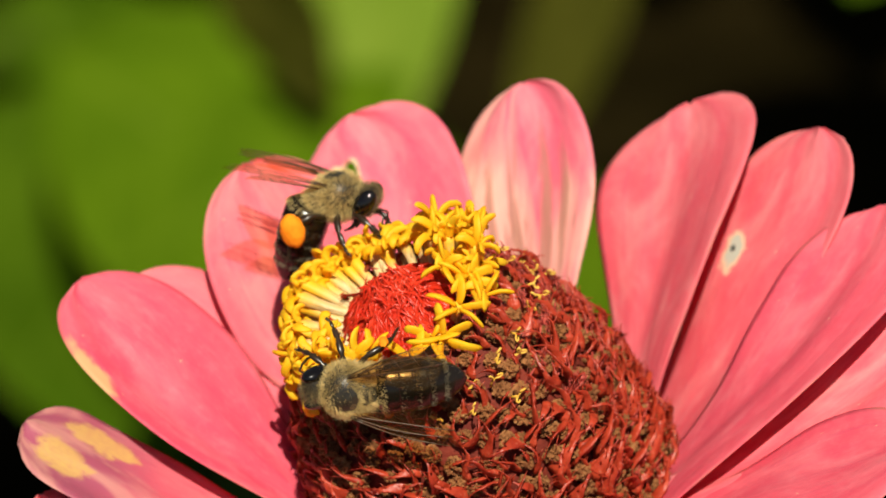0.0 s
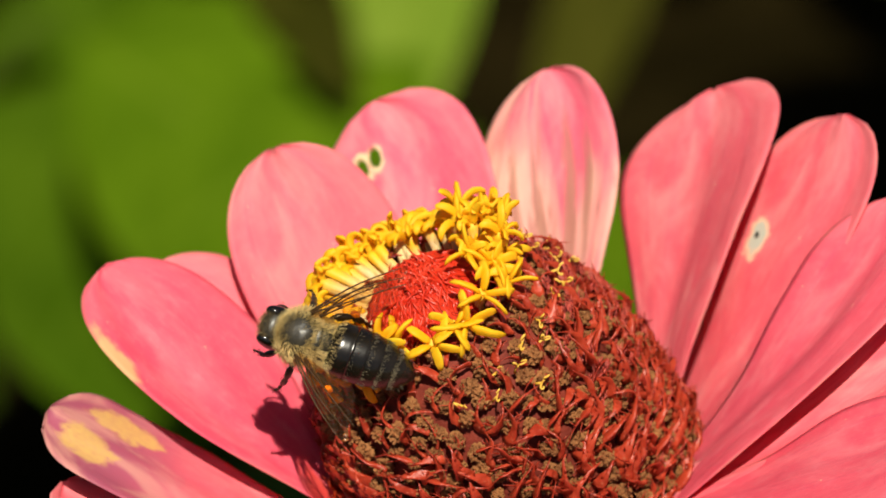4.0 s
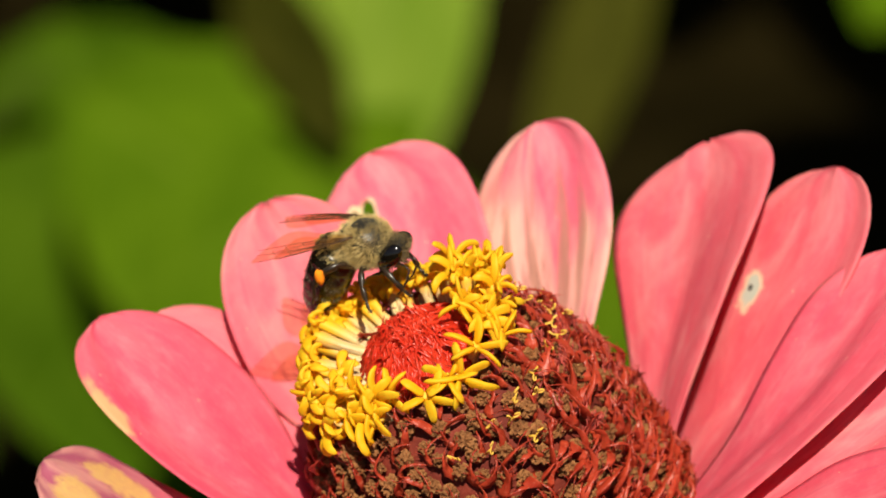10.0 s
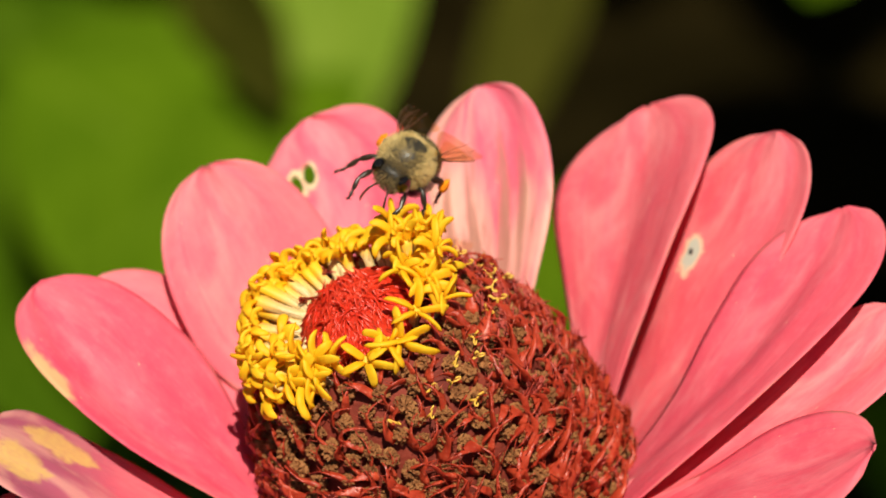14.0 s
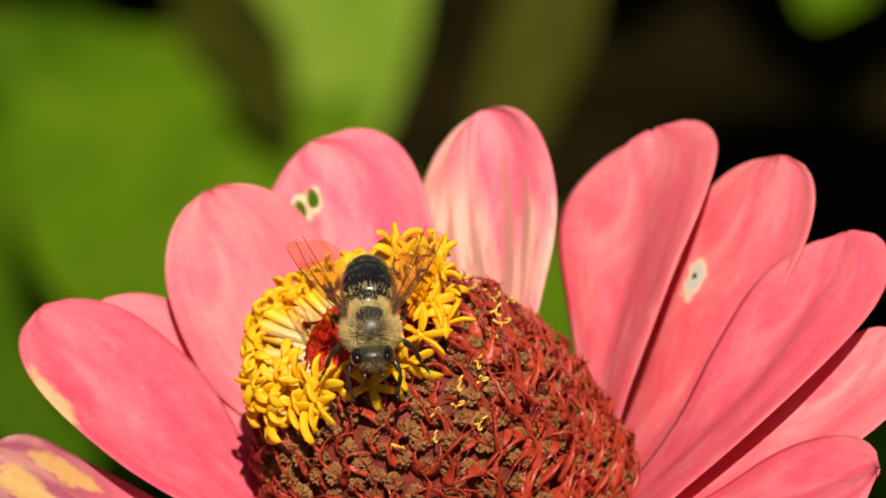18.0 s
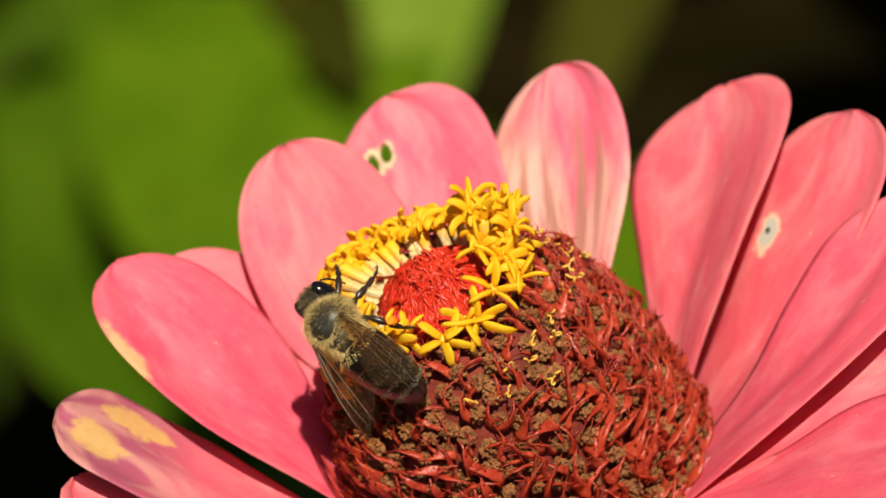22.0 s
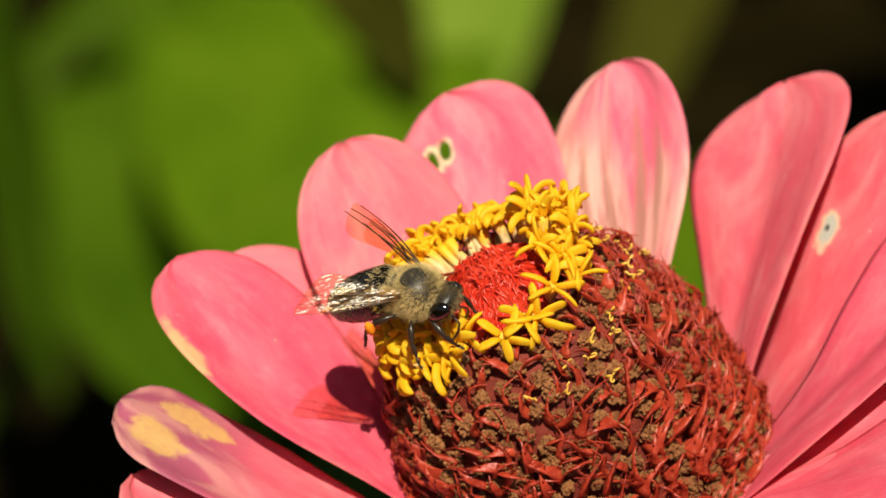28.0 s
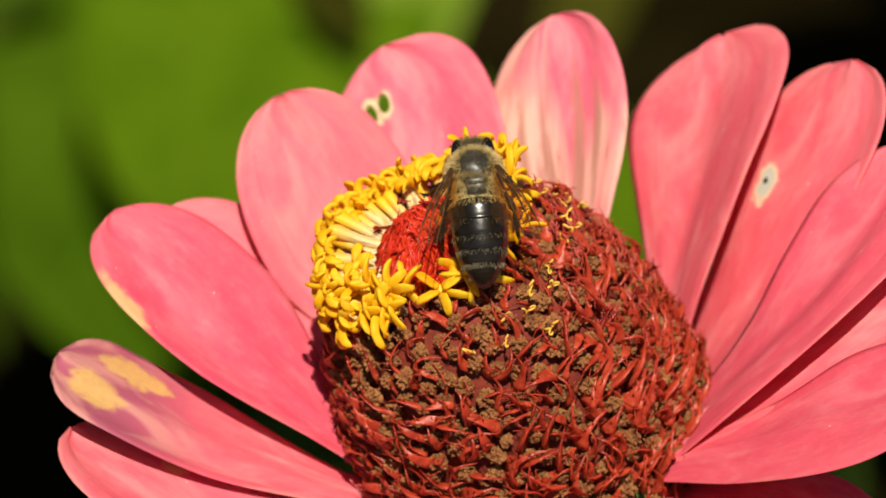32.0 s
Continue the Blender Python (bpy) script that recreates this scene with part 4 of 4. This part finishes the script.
def bee(laden, label, seed):
    b = new("honey_bee")
    tagged(b, label, "bee", group="honey bees")
    rng = random.Random(seed)
    thorax = part("thorax", blob(1.76, 1.86, 1.70, 22, 14, 0.05, seed), THORAX_CUTICLE, b, "dull black back")
    part("scutellum", blob(0.40, 0.90, 0.26, 14, 8, 0, 0, (-1.28, 0, 1.08)), THORAX_CUTICLE, thorax)
    rear = part("propodeum", blob(0.95, 1.55, 1.30, 18, 12, 0.05, seed + 3, (-1.45, 0, -0.2)), THORAX_CUTICLE, b, "waist behind its wings")
    tagged(part("propodeum_fur", hairs(2600, on_blob((-1.45, 0, -0.2), (0.95, 1.58, 1.31), lambda d, r: d.x < 0.5 and (d.z < 0.6 or abs(d.y) > 0.4)), 0.60, rng, 0.016), FUR, rear, "pale tan fur"), kind="stuff")
    bald = lambda d, r: not ((d.x - 0.04) ** 2 / 0.22 + d.y ** 2 / 0.25 < 1 and d.z > 0) or r.random() < 0.07
    tagged(part("thorax_fur", hairs(9000, on_blob((0, 0, -0.05), (1.74, 1.86, 1.66), bald), 0.56, rng, 0.017, 0.35), FUR, thorax, "dense tan fur"), kind="stuff")
    # head, bent a little downwards
    skull = blob(0.90, 1.62, 1.45, 24, 14, 0.03, seed + 1)
    skull.v = [(x, y * (0.80 + 0.20 * min(1, (z + 1.45) / 1.6)), z) for x, y, z in skull.v]
    h = part("head", skull, THORAX_CUTICLE, b, at=mm(1.78, 0, -0.80, 0, 52, 0))
    for s_ in (1, -1):
        part("eye", blob(0.74, 0.55, 1.18, 18, 12, 0, 0, (0.04, 1.05 * s_, 0.28)), EYE_BLACK, h, "glossy black compound eye")
        pts = [(0.85, 0.40 * s_, -0.05), (1.35, 0.60 * s_, 0.30), (1.75, 0.75 * s_, 0.40), (2.15, 0.90 * s_, -0.15), (2.4, 1.0 * s_, -0.85), (2.5, 1.05 * s_, -1.6)]
        part("antenna", tube(pts, [0.085, 0.07, 0.08, 0.095, 0.095, 0.07], 7), LEG_CUTICLE, h, "dark elbowed antenna")
        part("mandible", tube([(0.5, 0.55 * s_, -1.15), (0.75, 0.4 * s_, -1.6), (0.85, 0.08 * s_, -1.85)], [0.24, 0.18, 0.05], 7), LEG_CUTICLE, h)
    part("tongue", tube([(0.5, 0, -1.4), (0.6, 0, -2.1), (0.35, 0, -2.7)], [0.2, 0.15, 0.06], 7), LEG_CUTICLE, h)
    face = lambda d, r: abs(d.y) < 0.66 and (d.z > -0.3 or r.random() < 0.5)
    tagged(part("head_fur", hairs(2000, on_blob((0, 0, 0), (0.90, 1.5, 1.45), face), 0.48, rng, 0.015, lean=-0.2), FUR_HEAD, h, "short tan fur"), kind="stuff")
    # abdomen in overlapping plates
    ab = part("abdomen", tube([(0.6, 0, 0), (0.1, 0, 0), (-0.5, 0, 0)], [0.45, 0.5, 0.9], 12), BLACK_CUTICLE, b, "glossy black abdomen", at=mm(-1.95, 0, -0.05, 0, 0, 0))
    edges = (0.05, 1.75, 2.85, 3.90, 4.90, 5.80, 6.56)
    for i in range(6):
        x0, x1 = edges[i], edges[i + 1]
        ring = part("abdomen_plate", plate(x0 - 0.05, x1 + 0.12, 0.03, rng), BLACK_CUTICLE, ab)
        def band(r, x0=x0, x1=x1):
            a = r.uniform(0, 6.283)
            x = x0 + (x1 - x0) * (0.04 + 0.34 * r.random() ** 1.3) + 0.1 * noise.noise(Vector((a * 2, x0, 0)))
            g = girth(x) + 0.02
            return Vector((-x, g * math.cos(a), 0.86 * g * math.sin(a) + 0.05)), Vector((0, math.cos(a), math.sin(a)))
        if i == 0:
            tagged(part("front_fur", hairs(700, band, 0.36, rng, 0.014, 0.8), FUR, ab, "short tan fur"), kind="stuff")
        if 0 < i < 5:
            tagged(part("fur_band", hairs((0, 100, 260, 420, 620)[i], band, 0.19, rng, 0.014, 2.2), FUR_BAND, ab, "thin band of pale hair"), kind="stuff")
    def flank(r):
        x, a = r.uniform(0.4, 6.3), r.choice((0, math.pi)) + r.uniform(-0.75, 0.45)
        g = girth(x)
        return Vector((-x, g * math.cos(a), 0.86 * g * math.sin(a))), Vector((0, math.cos(a), math.sin(a)))
    tagged(part("flank_fur", hairs(110, flank, 0.34, rng, 0.014, 1.0), FUR_BAND, ab, "pale fringe along its sides"), kind="stuff")
    # legs
    for s_ in (1, -1):
        part("front_leg", leg([(1.0, 0.8 * s_, -1.2), (1.6, 1.5 * s_, -1.5), (2.4, 1.9 * s_, -2.2), (2.9, 1.7 * s_, -3.1), (3.2, 1.6 * s_, -3.5), (3.5, 1.6 * s_, -3.6)], 0.27), LEG_CUTICLE, b)
        part("middle_leg", leg([(0.0, 1.0 * s_, -1.4), (0.1, 2.2 * s_, -1.2), (0.3, 3.0 * s_, -2.1), (0.6, 3.4 * s_, -3.1), (0.8, 3.7 * s_, -3.5), (1.1, 3.9 * s_, -3.7)], 0.29), LEG_CUTICLE, b)
        hind = part("hind_leg", leg([(-0.9, 0.9 * s_, -1.4), (-1.6, 2.1 * s_, -0.8), (-2.8, 2.6 * s_, -1.2), (-3.6, 2.7 * s_, -2.3), (-3.8, 2.7 * s_, -3.2), (-4.0, 2.7 * s_, -3.7)], 0.33), LEG_CUTICLE, b)
        if laden:
            part("pollen_load", blob(0.95, 0.75, 1.25, 18, 12, 0.12, seed, (-3.1, 2.9 * s_, -1.5)), POLLEN, hind, "packed orange pollen")
        else:
            part("pollen_load", blob(0.36, 0.30, 0.60, 14, 10, 0.3, seed, (-2.9, 2.85 * s_, -1.4)), POLLEN, hind, "small load of orange pollen")
    wings = []
    for s_ in (1, -1):
        flip = Matrix.Diagonal((1, s_, 1, 1))
        for kind, length, width, x, z in (("forewing", 7.7, 2.3, -0.25, 1.15), ("hindwing", 5.3, 1.6, -0.95, 1.0)):
            w = Shape().add(wing_blade(length, width, 1), flip)
            v = Shape().add(wing_veins(length, width), flip)
            if s_ < 0:
                w.f = [f[::-1] for f in w.f]
            ob = part(kind, w, WING, b, "clear amber veined wing")
            part("wing_vein", v, VEIN, ob)
            wings.append((ob, s_, x, z, kind))
    return b, ab, wings


forager = bee(False, "dark honey bee with tan fur foraging on the florets", 1)
leaver = bee(True, "honey bee with orange pollen loads taking wing", 2)

# seconds, mm right, mm up, heading, head towards the viewer, back rolled to its left, abdomen bent, wings open[, lift[, wings raised]]
FORAGER = [
    (0, -7.17, -10.38, 184, 0, 27, 5, 22), (0.3, -7.44, -9.39, 155, 5, 22, 5, 22), (0.6, -7.56, -8.5, 148, 0, 22, 5, 22),
    (0.8, -8.77, -8.19, 149, 0, 20, 5, 24), (1, -5.3, -8.45, 120, -14, -5, 24, 42), (1.2, -5.78, -9.05, 128, -14, -5, 20, 38),
    (1.5, -7.34, -8.77, 145, -5, 20, 10, 28), (1.8, -9.11, -6.89, 141, -5, 22, 8, 50, 1), (2, -8.83, -5.58, 133, -5, 22, 8, 68, 1),
    (2.2, -9.62, -5.79, 137, -5, 20, 8, 70, 1), (2.5, -10.88, -6.3, 156, -10, -12, 12, 72, 1.5), (3, -12.41, -7.32, 165, -16, -26, 14, 74, 2),
    (3.5, -11.87, -7.67, 174, -8, -22, 12, 66, 2), (4.5, -12.94, -6.55, 140, -8, 5, 12, 32, 2.5), (5.5, -14.05, -4.27, 115, -10, 25, 10, 33, 2.5),
    (6, -13.2, -3.5, 108, -5, 30, 8, 33, 2.5), (6.5, -13.01, -2.28, 88, -5, 45, 12, 33, 2.5), (7, -12.49, -0.95, 50, 0, 74, 54, 14, 2),
    (7.5, -12.15, -1.03, 74, -38, 30, 20, 28, 1), (8, -11.62, 0.18, 55, -46, 35, 20, 40, 1), (8.5, -10.58, 1.14, 30, 0, 72, 60, 18, 2),
    (9, -10.5, 1.95, 14, 5, 80, 68, 13, 2.5, -8), (9.5, -7.63, 3.3, 6, 15, 70, 64, 16, 2.5, -8), (10, -6.89, 3.45, 0, 22, 62, 60, 18, 2, -12),
    (10.5, -5.59, 4.87, 12, 12, 70, 60, 15, 2, -8), (11, -4.46, 4.55, -4, 32, 58, 58, 20, 2, 4), (11.5, -0.58, 5.92, -8, 40, 54, 54, 20, 2, 6),
    (12, 0.41, 6.08, -12, 34, 52, 58, 20, 2, 10), (12.5, 0.91, 5.62, -34, 36, 44, 58, 20, 2, 10), (13, 0.59, 5.58, -28, 38, 50, 58, 20, 2, 12),
    (13.5, 0.49, 5.65, -62, 52, 40, 50, 18), (14, 0.41, 6.79, -142, 60, -18, 50, 16, 0, -14), (14.5, 7.87, 2.49, 172, 38, -55, 45, 30),
    (15.5, 5.03, 2.1, -140, 40, -25, 30, 40), (16.5, 0.56, 1.8, -92, 42, 0, 12, 41), (17, -3.65, -2.48, -40, 25, -45, 12, 33),
    (17.5, -2.42, -2.05, -78, 48, 0, 14, 41), (18, -2.51, -3.88, -86, 45, 0, 12, 35), (18.5, -2.78, -4.82, -93, 42, 0, 10, 33),
    (19, -4.17, -5.24, -122, 38, 0, 10, 30), (19.5, -4.14, -7.08, 200, 20, 16, 5, 27), (20, -5.35, -7.19, 212, 10, 26, 5, 20),
    (20.5, -7.03, -7.9, 200, 8, 26, 5, 20), (21, -9.65, -6.33, 180, -5, 22, 8, 26), (21.5, -9.9, -8.41, 150, -8, 18, 14, 20, 1),
    (22, -10.77, -6.81, 134, -12, 26, 22, 16, 1), (22.5, -11.55, -7.68, 140, -10, 20, 18, 20, 1), (23, -11.51, -9.73, 154, -8, 20, 14, 18, 1),
    (23.5, -11.17, -7.3, 122, -5, 18, 10, 24, 1), (24, -10.74, -5.49, 112, -5, 22, 8, 33, 1), (24.5, -9.89, -4.48, 93, -18, 20, 18, 33, 2),
    (25, -12.04, -2.95, 97, -18, 8, 18, 28, 3.5), (25.5, -11.7, -2.48, 90, -18, 20, 18, 30, 3), (26, -13.43, -0.52, 49, 0, 80, 60, 10, 2.5),
    (26.5, -10.6, -0.43, -6, 25, 55, 44, 24), (27.5, -8.96, -3.42, -8, 25, 42, 28, 43), (28.5, -7.82, -5.84, -8, 25, 32, 22, 20),
    (28.8, -5.94, -6.87, 5, 13, 10, 10, 14, 0, 6), (29, -5.38, -7.74, -2, 11, 12, 8, 11, 0, 8), (29.5, -4.15, -8.44, 2, 11, 12, 8, 11, 0, 8),
    (30, -2.22, -9.33, 26, 7, 9, 20, 17, 0, 8), (30.3, -1.41, -7.93, 31, 2, 8, 18, 18, 0, 8), (30.5, -0.99, -7.69, 33, 2, 8, 16, 19, 0, 8),
    (31, -1.1, -5.9, 58, -3, 5, 16, 22, 0, 8), (31.3, -1.63, -4.28, 67, -18, 0, 16, 24), (31.6, -0.44, -1.79, 75, -26, 0, 20, 27),
    (32, -0.07, 0.62, 95, -34, 0, 26, 25),
]
LEAVER = [
    (0, -7.7, 4.0, 8, 15, 76, 60, 12, 0, 16), (0.3, -7.9, 4.3, 4, 18, 72, 54, 10, 0, 12), (0.6, -6.8, 4.1, -2, 18, 66, 50, 16, 0, 6),
    (0.7, -6.16, 4.19, 0, 15, 62, 45, 60, 0.5), (0.8, -5.18, 5.18, 0, 10, 60, 40, 80, 2), (0.9, 3.09, 10.21, -70, 45, 20, 30, 90, -10),
    (1, 5.2, 15.78, -80, 55, -12, 34, 90, -13), (1.1, -0.68, 16.4, -20, 30, 35, 25, 90, -10), (1.2, -18.14, 18.81, 170, 20, -30, 20, 90, -14),
    (1.35, -44.32, 25.56, 170, 0, -30, 15, 90, -30), (2, -61.83, 14.21, 175, -10, -20, 10, 90, -300), (3, -70.17, 0.88, 170, -15, -10, 5, 60, -600),
    (3.4, -70.17, 0.46, 170, -15, -10, 5, 20, -610), (32, -70.17, 0.46, 170, -15, -10, 5, 20, -610),
]


def rides_at(r):
    """Height over the head's base of a standing bee's thorax, r from the cone's axis."""
    if r < 8.0:
        return 25.0
    return 25.0 - 0.8 * (r - 8.0) - 1.6 * max(0.0, r - 10.5)


def perch(x, y, lift=0.0):
    """How near to the viewer a thorax seen at x, y is while it stands on the flower."""
    base = Vector((3.708, -17.875, 0.0)) + ACROSS * 1.2
    best = None
    for i in range(320):
        near = 26.0 - i * 0.125
        p = Vector((x, y, near)) - base
        h = p.dot(AXIS)
        gap = h - rides_at((p - AXIS * h).length)
        if gap <= 0:
            return near + lift
        if best is None or gap < best[0]:
            best = (gap, near)
    return best[1] + lift


def ride(row):
    t, x, y, heading, tilt, roll, bend, opened = row[:8]
    lift = row[8] if len(row) > 8 else 0.0
    a, e, q = radians(heading), radians(tilt), radians(roll)
    f = Vector((math.cos(a) * math.cos(e), math.sin(a) * math.cos(e), math.sin(e)))
    d0 = (Vector((0, 0, 1)) - f * f.z).normalized()
    d = math.cos(q) * d0 + math.sin(q) * d0.cross(f)
    m = Matrix.Identity(4)
    for i, v in enumerate((f, d.cross(f), d)):
        m.col[i] = (*to_world(v), 0)
    near = perch(x, y, lift)
    k = (REACH - near * MM) / REACH                # farther things stand wider apart for the same sight line
    m.col[3] = (*(MIDDLE + MM * (x * k * RIGHT + y * k * UP + near * NEAR)), 1)
    return m


def resting_leaf():
    """The leaf on which the laden bee settles."""
    m = ride(LEAVER[-1])
    at = m @ mm(-25, 0, -3.6, 0, 0, -90)
    part("leaf", leaf_shape(75, 42, 0.06, 0.02, 12), LEAF, broad, at=broad.matrix_world.inverted() @ at)
    stalk(broad, [at.translation, at.translation + Vector((-0.02, 0.05, -0.10)), Vector((-0.15, 0.60, 0.0))], [1.5, 2.5, 3.0], STALK)


resting_leaf()


def motions():
    for (body, abdomen, wings), rows in ((forager, FORAGER), (leaver, LEAVER)):
        walk(body, [(r[0], ride(r)) for r in rows])
        walk(abdomen, [(r[0], mm(-1.95, 0, -0.05, 0, -r[6], 0)) for r in rows])
        for ob, s_, x, z, kind in wings:
            def spread(r):
                more = 0 if kind == "forewing" else 6
                up = 4 + 0.30 * max(0, r[7] - 20) + (r[9] if len(r) > 9 else 0)
                return mm(x, 1.55 * s_, z, 0, 0, -s_ * (r[7] - 2 + more)) @ pose(0, 0, 0, -s_ * min(30, max(0, r[7] - 10)), up, 0)
            walk(ob, [(r[0], spread(r)) for r in rows])


cone_cover()
motions()
